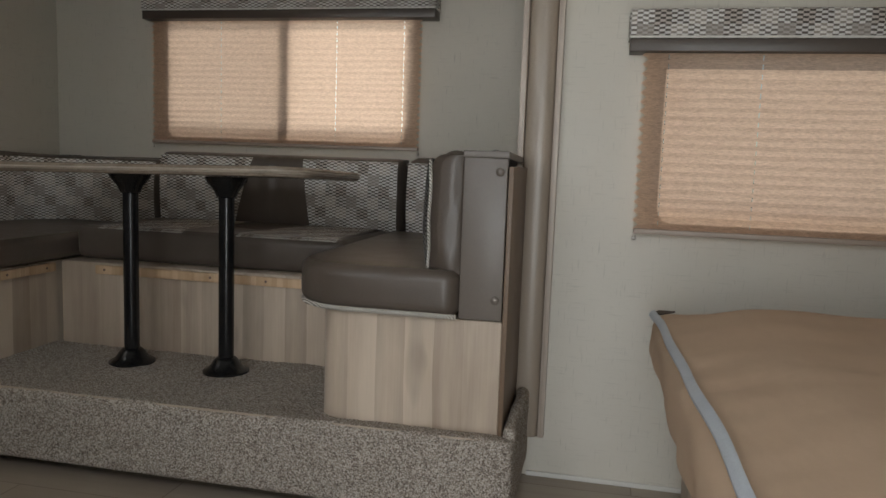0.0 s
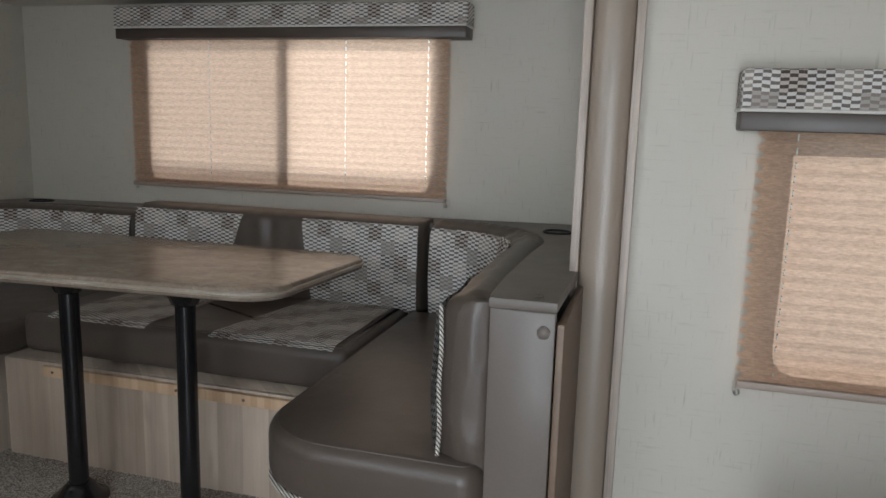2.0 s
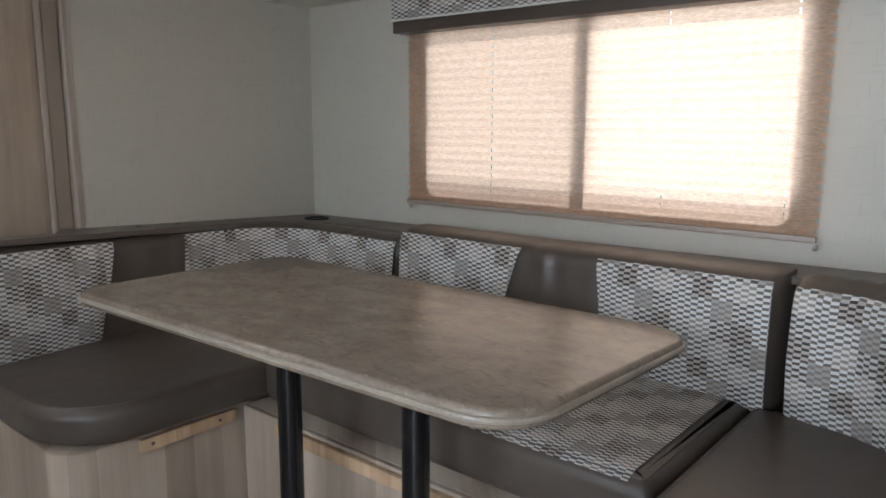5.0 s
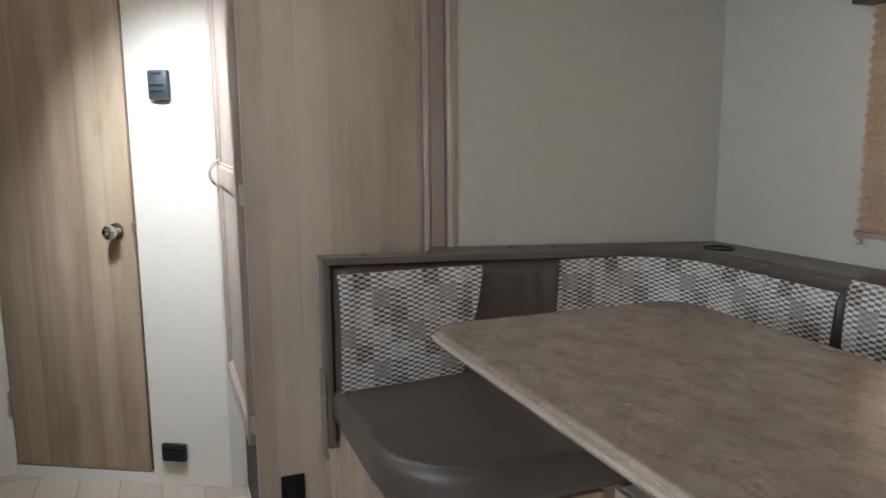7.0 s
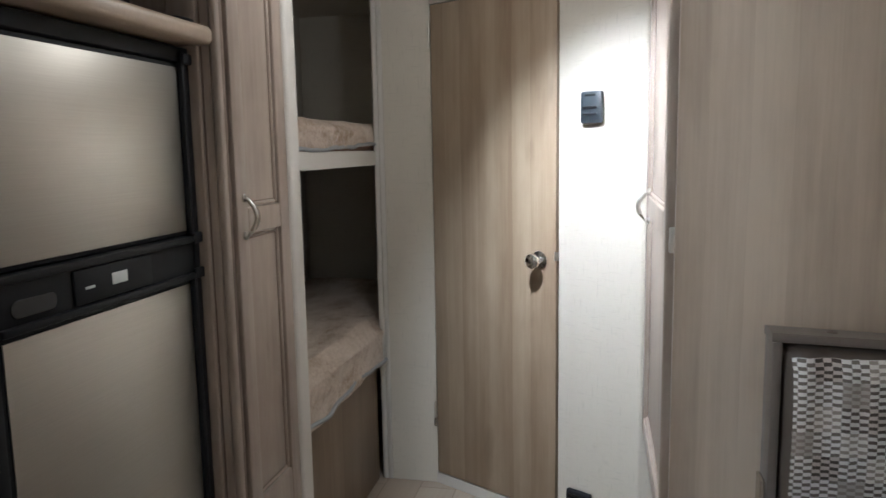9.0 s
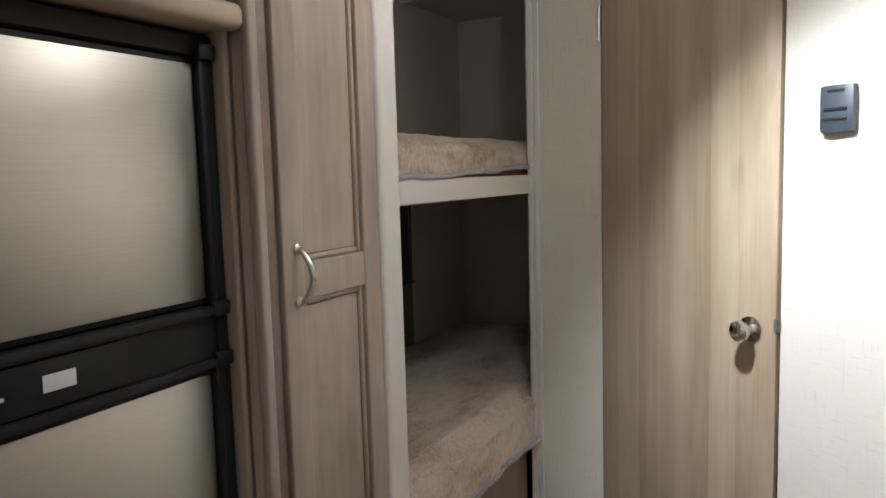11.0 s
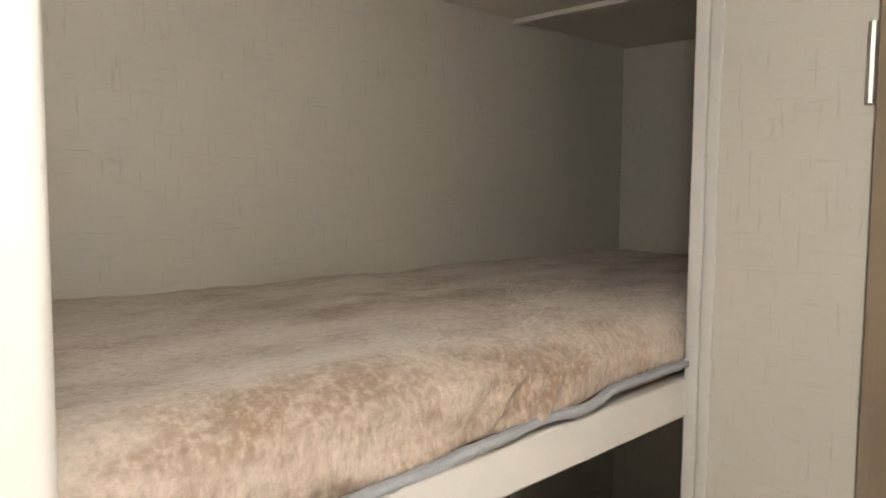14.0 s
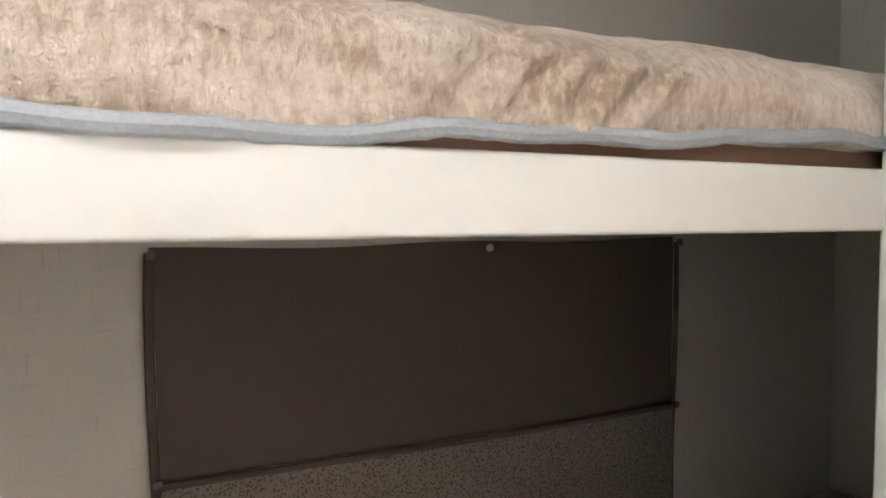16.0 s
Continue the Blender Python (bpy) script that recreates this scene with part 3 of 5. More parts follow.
def back_cushion(track, u0, u1, z0, z1, thick, r=0.035, puff=0.012, seed=0.0, wrinkle=0.004, padded_end=False, crown=0.004):
    """A padded back: front swept along the track, with rounded ends and a flat back."""
    bm = bmesh.new()
    nu, nz = max(6, int((u1 - u0) / 0.014)), 16
    front, rear = [], []
    for i in range(nu + 1):
        u = u0 + (u1 - u0) * i / nu
        p, nv = track.at(u)
        ends = min(u - u0, u1 - u)
        fall = 0.0 if ends > r else r - math.sqrt(max(0.0, r * r - (r - ends) ** 2))
        col, colb = [], []
        for j in range(nz + 1):
            z = z0 + (z1 - z0) * (0.5 - 0.5 * math.cos(math.pi * j / nz))
            d = front_depth(z, z0, z1, r, puff) - fall * 0.8
            d += wrinkle * noise.noise(Vector((u * 14 + seed, z * 5, seed)))
            d += folds(u, z, z0, z1, seed)
            col.append(bm.verts.new((p.x + nv.x * d, p.y + nv.y * d, z)))
            colb.append(bm.verts.new((p.x - nv.x * thick, p.y - nv.y * thick, z)))
        front.append(col)
        rear.append(colb)
    for g in (front, rear):
        for i in range(nu):
            for j in range(nz):
                bm.faces.new((g[i][j], g[i + 1][j], g[i + 1][j + 1], g[i][j + 1]))
    for i in range(nu):
        bm.faces.new((front[i][0], front[i + 1][0], rear[i + 1][0], rear[i][0]))
    # the top is crowned, with gathers where the cover goes round a bend
    tops = [[front[i][nz] for i in range(nu + 1)]]
    for q in range(1, 6):
        f, line = q / 6, []
        for i in range(nu + 1):
            a, b = front[i][nz].co, rear[i][nz].co
            u = u0 + (u1 - u0) * i / nu
            bend = min(1.0, 6 * (1 - abs(track.at(min(u + 0.12, u1))[1].dot(track.at(max(u - 0.12, u0))[1]))))
            ends = min(1.0, min(u - u0, u1 - u) / 0.03)
            up = ends * crown * (math.sin(math.pi * f) ** 0.7 + 0.36 * bend * math.sin(u * 150 + 5 * f) * math.sin(math.pi * f))
            p = a.lerp(b, f)
            line.append(bm.verts.new((p.x, p.y, p.z + up)))
        tops.append(line)
    tops.append([rear[i][nz] for i in range(nu + 1)])
    for a, b in zip(tops, tops[1:]):
        for i in range(nu):
            bm.faces.new((a[i], a[i + 1], b[i + 1], b[i]))
    for i in (0, nu):
        bm.faces.new([r[i] for r in tops])
    for i in (0, nu):
        if padded_end and i == 0:
            continue
        for j in range(nz):
            bm.faces.new((front[i][j], front[i][j + 1], rear[i][j + 1], rear[i][j]))
    if padded_end:
        # the end towards the room bulges, with creases fanning out from its rear seam
        nv = track.at(u0)[1]
        out = Vector((-nv.y, nv.x, 0))
        k = 16
        cols = [front[0]]
        for q in range(1, k):
            f = q / k
            col = []
            for j in range(nz + 1):
                a, b = front[0][j].co, rear[0][j].co
                h = j / nz
                p = a.lerp(b, f)
                crease = sum(math.exp(-((h - h0 - s_ * (1 - f)) / 0.035) ** 2) * f for h0, s_ in ((0.30, 0.16), (0.42, 0.22), (0.58, 0.20), (0.20, -0.12)))
                fat = math.sin(math.pi * f) ** 0.5 * math.sin(math.pi * h) ** 0.35
                col.append(bm.verts.new(p + out * (0.015 * fat - 0.006 * crease * fat + 0.003 * noise.noise(Vector((f * 3, h * 6, seed))) * fat)))
            cols.append(col)
        cols.append(rear[0])
        for q in range(k):
            for j in range(nz):
                bm.faces.new((cols[q][j], cols[q][j + 1], cols[q + 1][j + 1], cols[q + 1][j]))
    return bm


def cloth_panel(track, ua, ub, va, vb, z0, z1, za, zb, r=0.035, puff=0.012, proud=0.007, seed=0.0, wrinkle=0.004, gather=0.0):
    """Woven cloth sewn on a cushion's front: from ua..ub at the foot to va..vb at the top."""
    bm = bmesh.new()
    uvl = bm.loops.layers.uv.new("UVMap")
    nu, nz = max(6, int((ub - ua) / 0.012)), 16
    g, uvs = [], {}
    for i in range(nu + 1):
        col = []
        for j in range(nz + 1):
            f = j / nz
            z = za + (zb - za) * f
            u = (ua + (ub - ua) * i / nu) * (1 - f) + (va + (vb - va) * i / nu) * f
            p, nv = track.at(u)
            d = front_depth(z, z0, z1, r, puff) + proud + wrinkle * noise.noise(Vector((u * 14 + seed, z * 5, seed)))
            d += folds(u, z, z0, z1, seed)
            d += gather * math.sin(u * 95 + 2 * math.sin(u * 31)) * (0.3 + 0.7 * f)
            v = bm.verts.new((p.x + nv.x * d, p.y + nv.y * d, z))
            uvs[v] = (u, z)
            col.append(v)
        g.append(col)
    skin = []
    for i in range(nu):
        for j in range(nz):
            skin.append(bm.faces.new((g[i][j], g[i + 1][j], g[i + 1][j + 1], g[i][j + 1])))
    for f in skin:
        for lp in f.loops:
            lp[uvl].uv = uvs[lp.vert]
    return bm


def flat_uv_box(bm, scale=1.0):
    """UVs in metres for a box-like mesh, by each face's main direction."""
    uvl = bm.loops.layers.uv.new("UVMap")
    bm.normal_update()
    for f in bm.faces:
        a = max(range(3), key=lambda i: abs(f.normal[i]))
        for lp in f.loops:
            c = lp.vert.co
            lp[uvl].uv = ((c.y, c.z) if a == 0 else (c.x, c.z) if a == 1 else (c.x, c.y))
    return bm

# ---- the setting ----
FZ, CZ, SCZ = 0.05, 2.14, 1.835
EY, MY, SY = -0.115, 2.17, 3.15          # entry wall, main far wall, slide-out far wall
SXL, SXR = -2.43, 0.075                   # slide-out end walls
WZ0, WZ1, WXA, WXB = 1.165, 1.79, -1.80, -0.545   # slide-out window opening
VZ0, VZ1, VXA, VXB = 0.93, 1.51, 0.452, 1.90       # bed window opening


def wall(name, boxes, mat=WALL, label="", cat="wall"):
    bm = bmesh.new()
    for b in boxes:
        rbox(*b, r=0.0015, bm=bm)
    return tagged(link(name, bm, mat, smooth=False), label, cat, kind="structure")


wall("floor", [(-4.65, EY - 0.05, -0.02, 2.5, MY + 0.05, FZ)], FLOOR, "pale brown wood-look sheet vinyl floor", "floor")
VA, VB, VC, VD = VX - 0.18, VX + 0.18, VY - 0.18, VY + 0.18
wall("ceiling", [(-4.75, EY - 0.05, CZ, VA, MY + 0.05, CZ + 0.05), (VB, EY - 0.05, CZ, 2.5, MY + 0.05, CZ + 0.05), (VA, EY - 0.05, CZ, VB, VC, CZ + 0.05), (VA, VD, CZ, VB, MY + 0.05, CZ + 0.05), (-4.10, EY, CZ - 0.012, -4.075, 0.60, CZ)], CEIL, "plain off-white ceiling board with a batten over the bunk", "ceiling")
wall("ceiling_slide_out", [(SXL - 0.05, MY - 0.02, SCZ, SXR + 0.05, SY + 0.05, SCZ + 0.04)], CEIL, "low off-white ceiling of the slide-out", "ceiling")
# entry side, with the open doorway and an added, unseen window opening
DX0, DX1, KX0, KX1 = -0.05, 0.66, -1.30, -0.40
for i, b in enumerate([(-4.75, EY - 0.05, FZ, KX0, EY, CZ), (KX0, EY - 0.05, FZ, KX1, EY, 1.28), (KX0, EY - 0.05, 1.88, KX1, EY, CZ),
                    (KX1, EY - 0.05, FZ, DX0, EY, CZ), (DX0, EY - 0.05, 1.98, DX1, EY, CZ), (DX1, EY - 0.05, FZ, 2.5, EY, CZ)]):
    wall(f"wall_entry_{i + 1}", [b], label="linen-print wall board on the entry side")
wall("wall_bedroom_end", [(2.45, EY, FZ, 2.5, MY, CZ)], label="plain linen-print wall board at the bed end")


def holed_wall(name, x0, x1, y0, y1, z0, z1, ha, hb, hc, hd, label):
    """A board in one piece with a window opening cut through it."""
    bm = bmesh.new()
    xs, zs = (x0, ha, hb, x1), (z0, hc, hd, z1)
    g = [[[bm.verts.new((x, y, z)) for z in zs] for x in xs] for y in (y0, y1)]
    for side in g:
        for i in range(3):
            for j in range(3):
                if (i, j) != (1, 1):
                    bm.faces.new((side[i][j], side[i + 1][j], side[i + 1][j + 1], side[i][j + 1]))
    ring = [(i, 0) for i in range(3)] + [(3, j) for j in range(3)] + [(i, 3) for i in range(3, 0, -1)] + [(0, j) for j in range(3, 0, -1)]
    for loop in (ring, [(1, 1), (2, 1), (2, 2), (1, 2)]):
        for a, b in zip(loop, loop[1:] + loop[:1]):
            bm.faces.new((g[0][a[0]][a[1]], g[0][b[0]][b[1]], g[1][b[0]][b[1]], g[1][a[0]][a[1]]))
    return tagged(link(name, bm, WALL, smooth=False), label, "wall", kind="structure")


holed_wall("wall_bed_window", 0.075, 2.45, MY, MY + 0.05, FZ, CZ, VXA, VXB, VZ0, VZ1, "pale linen-print wall board beside the slide-out")
wall("wall_over_slide_out", [(SXL - 0.05, MY, SCZ, SXR, MY + 0.05, CZ)], label="linen-print board over the slide-out opening")
holed_wall("wall_slide_out_window", SXL, SXR, SY, SY + 0.04, 0.1, SCZ, WXA, WXB, WZ0, WZ1, "pale linen-print wall board behind the dinette")
wall("wall_slide_out_left", [(SXL - 0.04, MY + 0.03, 0.1, SXL, SY + 0.04, SCZ)], label="pale linen-print end wall of the slide-out")
wall("wall_slide_out_right", [(SXR, MY - 0.02, 0.1, SXR + 0.04, SY + 0.04, SCZ)], label="pale linen-print end wall of the slide-out")
# black board stands in for the shade under the slide-out
wall("wall_under_slide_out", [(SXL, 3.0, -0.02, SXR, 3.03, 0.1)], BLACKP, "board closing the space under the slide-out, black for its shade")
wall("wall_bunk_end", [(-4.65, EY, FZ, -4.60, 2.2, CZ)], label="linen-print wall board at the bunk's foot")
wall("wall_bunk_bathroom", [(-4.60, 0.585, FZ, -3.70, 0.605, CZ)], label="board between the bunk and the bathroom")
wall("wall_behind_wardrobe", [(-4.65, MY, FZ, SXL - 0.04, MY + 0.05, CZ)], label="plain wall board behind the wardrobe")
wall("wall_bunk_head", [(-2.74, EY, FZ, -2.715, 0.60, CZ)], label="board at the head of the bunk")

# added, unseen roof vent: a curb on the roof with a white lid
vent = thing("added_roof_vent", "unseen added roof vent of white plastic with a closed lid", "roof vent", kind="structure")
for b in ((VA - 0.04, VC - 0.04, VA, VD + 0.04), (VB, VC - 0.04, VB + 0.04, VD + 0.04), (VA, VC - 0.04, VB, VC), (VA, VD, VB, VD + 0.04)):
    part("curb", rbox(b[0], b[1], CZ + 0.05, b[2], b[3], 2.38, 0.003), CREAM, vent)
part("lid", rbox(VA - 0.07, VC - 0.07, 2.381, VB + 0.07, VD + 0.07, 2.43, 0.02, rings=3), CREAM, vent)

# bathroom front: a narrow upright panel, then a wall at an angle with the door
B = Vector((-3.657, 0.815))
DIR, NOR = Vector((0.488, 0.873)), Vector((0.873, -0.488))


def bath(s, d=0.0):
    return B + DIR * s + NOR * d


def bath_box(s0, s1, d0, d1, z0, z1, r=0.0015, bm=None):
    """A box set on the angled wall: along it, out from it, upwards."""
    base = rbox(s0, d0, z0, s1, d1, z1, r)
    rot = Matrix(((DIR.x, NOR.x, 0, B.x), (DIR.y, NOR.y, 0, B.y), (0, 0, 1, 0), (0, 0, 0, 1)))
    bmesh.ops.transform(base, matrix=rot, verts=base.verts)
    if bm is None:
        return base
    me = bpy.data.meshes.new("scratch")
    base.to_mesh(me)
    base.free()
    bm.from_mesh(me)
    bpy.data.meshes.remove(me)
    return bm


wall("wall_bunk_side", [(-3.70, 0.585, FZ, -3.655, 0.815, CZ)], label="narrow linen-print panel between bunk and bathroom door")
bm = bmesh.new()
bath_box(0.585, 0.90, -0.03, 0.0, FZ, CZ, bm=bm)
bath_box(-0.0, 0.585, -0.03, 0.0, 1.985, CZ, bm=bm)
tagged(link("wall_bathroom", bm, WALL, smooth=False), "bright linen-print panel beside the bathroom door", "wall", kind="structure")
e0 = bath(0.90)
wall("wall_bathroom_return", [(-3.30, e0.y, FZ, e0.x, MY, CZ)], label="narrow linen-print return beside the wardrobe")
bm = bmesh.new()
bath_box(-0.02, 0.60, -0.04, 0.004, FZ, 0.095, bm=bm)
tagged(link("threshold_board", bm, CREAM, smooth=False), "pale board under the bathroom door", "trim", kind="structure")

# closed bathroom door
door = thing("door_bathroom", "closed woodgrain bathroom door with a chrome knob", "door", kind="structure")
part("door_leaf", bath_box(0.006, 0.578, -0.028, 0.006, 0.10, 1.98, 0.003), WOOD_DOOR, door)
kp = bath(0.512, 0.006)
ax = (NOR.x, NOR.y, 0)
part("door_knob", lathe([(0.031, 0.0), (0.031, 0.006), (0.014, 0.012), (0.012, 0.028), (0.020, 0.034), (0.027, 0.046), (0.026, 0.058), (0.016, 0.066), (0.004, 0.067)], (kp.x, kp.y, 1.038), ax, 24), CHROME, door, "round chrome door knob")
for hz in (1.872, 0.35):
    hp = bath(0.0, 0.009)
    part("hinge", tube([(hp.x, hp.y, hz - 0.05), (hp.x, hp.y, hz + 0.05)], 0.006, 8), NICKEL, door, "small nickel hinge")
part("strike_plate", bath_box(0.572, 0.59, 0.004, 0.008, 1.04, 1.07, 0.001), NICKEL, door)

# thermostat and low vent on the bright panel
th = thing("thermostat", "small charcoal plastic thermostat on the wall panel", "thermostat")
part("case", bath_box(0.680, 0.757, 0.0, 0.024, 1.508, 1.612, 0.008), GREYP, th)
part("slider_bar", bath_box(0.693, 0.744, 0.024, 0.029, 1.555, 1.563, 0.002), BLACKP, th)
part("slider_bar", bath_box(0.693, 0.744, 0.024, 0.030, 1.535, 1.541, 0.002), BLACKP, th)
part("top_slot", bath_box(0.699, 0.738, 0.0235, 0.026, 1.595, 1.602, 0.001), BLACKP, th)
vt = thing("wall_vent", "small black slatted wall outlet low on the panel", "wall outlet")
part("case", bath_box(0.632, 0.728, 0.0, 0.022, 0.153, 0.222, 0.006), BLACKP, vt)
for i in range(4):
    part("slat", bath_box(0.640, 0.720, 0.02, 0.027, 0.163 + i * 0.014, 0.170 + i * 0.014, 0.002), BLACK, vt)

# trims
bm = bmesh.new()
rbox(0.116, MY - 0.010, FZ, 2.45, MY, FZ + 0.016, 0.003, bm=bm)
tagged(link("baseboard", bm, CREAM, smooth=False), "narrow pale base trim along the wall", "trim", kind="structure")


def flange_column(x0, x1, z0, z1, name):
    """Half-round bronze cover between two thin wood strips, facing the room."""
    t = thing(name, "rounded bronze slide-out trim between pale wood strips", "trim", kind="structure")
    w = 0.019
    part("wood_strip", rbox(x0, MY - 0.035, z0 + 0.08, x0 + w, MY, z1, 0.003), STRIP, t)
    part("wood_strip", rbox(x1 - w, MY - 0.035, z0, x1, MY - 0.001, z1, 0.003), STRIP, t)
    cx, rr = (x0 + x1) / 2, (x1 - x0) / 2 - w
    prof = [(cx - rr, MY - 0.001)] + [(cx + rr * math.cos(radians(a)), MY - 0.008 - 0.030 * math.sin(radians(a)) ** 0.7) for a in range(170, 0, -10)] + [(cx + rr, MY - 0.001)]
    part("half_round", slab(prof[::-1], z0, z1, 0.001, 1), FLANGE, t)
    return t


flange_column(0.042, 0.168, 0.19, CZ, "trim_slide_out_right")
t = thing("trim_slide_out_left", "brown and pale wood trim where wardrobe meets slide-out", "trim", kind="structure")
part("cover_strip", rbox(SXL - 0.03, 2.1245, FZ, SXL - 0.006, 2.137, CZ, 0.004, rings=2), STRIP, t)
part("bronze_band", rbox(SXL - 0.03, 2.1375, FZ, SXL - 0.010, 2.1885, CZ, 0.008, rings=3), FLANGE, t, "bronze cover band")
part("wood_strip", rbox(SXL - 0.03, 2.1895, 0.34, SXL + 0.006, 2.213, SCZ, 0.003), STRIP, t)

# ---- windows ----


def window(name, xa, xb, z0, z1, yin, yout, label, screen=False):
    t = thing(name, label, "window", kind="structure")
    fw = 0.028
    for nm, b in (("frame_side", (xa, yin, z0, xa + fw, yout, z1)), ("frame_side", (xb - fw, yin, z0, xb, yout, z1)),
                  ("frame_top", (xa + fw, yin, z1 - fw, xb - fw, yout, z1)), ("frame_sill", (xa + fw, yin, z0, xb - fw, yout, z0 + fw)),
                  ("mullion", ((xa + xb) / 2 - 0.02, yin, z0 + fw, (xa + xb) / 2 + 0.02, yout, z1 - fw))):
        part(nm, rbox(*b, r=0.003), ALU, t)
    ym = (yin + yout) / 2
    rr = 0.045
    for cx, sx in ((xa + fw, 1), (xb - fw, -1)):
        for cz, sz in ((z0 + fw, 1), (z1 - fw, -1)):
            line = [(cx, cz)] + [(cx + sx * rr * (1 - math.sin(radians(a))), cz + sz * rr * (1 - math.cos(radians(a)))) for a in range(0, 91, 15)]
            fb = bmesh.new()
            sides = [[fb.verts.new((p[0], yy, p[1])) for p in line] for yy in (yin + 0.001, yout - 0.001)]
            fb.faces.new(sides[0])
            fb.faces.new(sides[1][::-1])
            for q in range(len(line)):
                fb.faces.new((sides[0][q - 1], sides[0][q], sides[1][q], sides[1][q - 1]))
            part("frame_corner", fb, ALU, t)
    # unseen screen, added so the left half of the blind glows less
    if screen:
        part("fly_screen", rbox(xa + fw + 0.002, yout + 0.003, z0 + fw, (xa + xb) / 2, yout + 0.005, z1 - fw, 0.0004), SCREEN, t, "fine dark fly screen, unseen, added to dim the left pane")
    for a, b in ((xa + fw, (xa + xb) / 2 - 0.02), ((xa + xb) / 2 + 0.02, xb - fw)):
        p = part("pane", rbox(a, ym - 0.002, z0 + fw, b, ym + 0.002, z1 - fw, 0.0005), GLASS, t)
        p.visible_shadow = False
    return t


window("window_1", WXA, WXB, WZ0, WZ1, SY + 0.006, SY + 0.036, "dark-framed sliding window behind a pleated blind", True)
window("window_2", VXA, VXB, VZ0, VZ1, MY + 0.008, MY + 0.042, "dark-framed window over the bed behind a blind")
# unseen window, added as an opening for the fill lamp behind it
window("added_window", KX0, KX1, 1.28, 1.88, EY - 0.042, EY - 0.008, "unseen window added in the entry wall for extra light, unshaded")


def pleated_blind(name, xa, xb, z0, z1, y, mat, label, cords, slack=0.0):
    """Accordion blind cloth with a bottom rail, lift cords and end tabs."""
    t = thing(name, label, "blind")
    bm = bmesh.new()
    pitch, depth = 0.0265, 0.0008
    k = int((z1 - z0) / pitch)
    holes = [c + d for c in cords for d in (-0.0012, 0.0012)]
    xs = sorted([xa + (xb - xa) * i / 30 for i in range(31)] + holes)
    nx = len(xs) - 1
    rows = []
    for j in range(2 * k + 1):
        z = z0 + (z1 - z0) * j / (2 * k)
        yy = y + (depth if j % 2 else -depth)
        row = []
        for i, x in enumerate(xs):
            edge = 0.009 * (1 if j % 2 else -1) if i in (0, nx) else 0.0
            row.append(bm.verts.new((x + (edge if i == 0 else -edge), yy + 0.0012 * noise.noise(Vector((x * 6, z * 30, slack))), z + 0.002 * noise.noise(Vector((x * 3, z * 9, 4.0))))))
        rows.append(row)
    # small slots let the lift cords through every other fold
    slots = {i for i in range(nx) if xs[i] in holes and xs[i + 1] in holes and xs[i + 1] - xs[i] < 0.003}
    for j, (a, b) in enumerate(zip(rows, rows[1:])):
        for i in range(nx):
            if not (j % 2 and i in slots):
                bm.faces.new((a[i], a[i + 1], b[i + 1], b[i]))
    part("cloth", bm, mat, t, smooth=False)
    part("bottom_rail", rbox(xa - 0.003, y - 0.012, z0 - 0.014, xb + 0.003, y + 0.010, z0 + 0.002, 0.003), BLINDRAIL, t)
    for x in cords:
        # the cord shows as a stitch at every fold that it goes through
        bm = bmesh.new()
        for j in range(k):
            zc = z0 + (z1 - z0) * (2 * j + 1) / (2 * k)
            tube([(x, y - depth - 0.0015, zc + 0.003), (x, y - depth - 0.0025, zc + 0.006), (x, y - depth - 0.0015, zc + 0.0105)], 0.0011, 5, bm=bm)
        part("lift_cord", bm, CORD, t, "white lift cord")
    for x in (xa, xb):
        part("cord_anchor", lathe([(0.003, 0), (0.007, 0.002), (0.007, 0.010), (0.003, 0.013)], (x, y + 0.012, z0 - 0.028), (0, -1, 0), 10), NICKEL, t)
        part("cord_end", tube([(x, y - 0.002, z0 - 0.002), (x, y - 0.002, z0 - 0.028)], 0.0012, 5), CORD, t)
    return t


pleated_blind("pleated_blind", -1.862, -0.523, 1.122, 1.80, 3.112, SHADE, "glowing tan pleated blind lowered over the dinette window", (-1.50, -0.92, -0.60))
pleated_blind("pleated_blind", 0.408, 1.97, 0.878, 1.50, 2.128, SHADE, "tan pleated blind lowered over the bed window", (0.475, 0.735, 1.10), 3.0)


def valance(xa, xb, z0, zm, z1, yf, yw, label):
    """Cloth-covered pelmet with a brown rail beneath."""
    t = thing("valance", label, "valance")
    bm = rbox(xa, yf, zm, xb, yw, z1, 0.010, (24, 2, 6), rings=3)
    flat_uv_box(bm)
    part("cloth_cover", bm, WEAVE, t)
    part("edge_cord", tube([(xa + 0.002, yw, zm), (xa + 0.002, yf + 0.002, zm), (xb - 0.002, yf + 0.002, zm), (xb - 0.002, yw, zm)], 0.0035, 8), CORD, t)
    part("lower_rail", rbox(xa + 0.004, yf + 0.006, z0, xb - 0.004, yw, zm - 0.003, 0.003), RAIL, t, "brown lower rail")
    return t


valance(-1.884, -0.444, 1.690, 1.731, 1.812, 3.045, SY, "patterned cloth valance over the dinette blind")
valance(0.357, 2.02, 1.397, 1.437, 1.517, 2.085, MY, "patterned cloth valance over the bed blind")

# ---- dinette in the slide-out ----
PZ = 0.325
base = thing("slide_out_platform", "carpeted raised slide-out floor with a carpet-wrapped front", "platform", kind="structure")


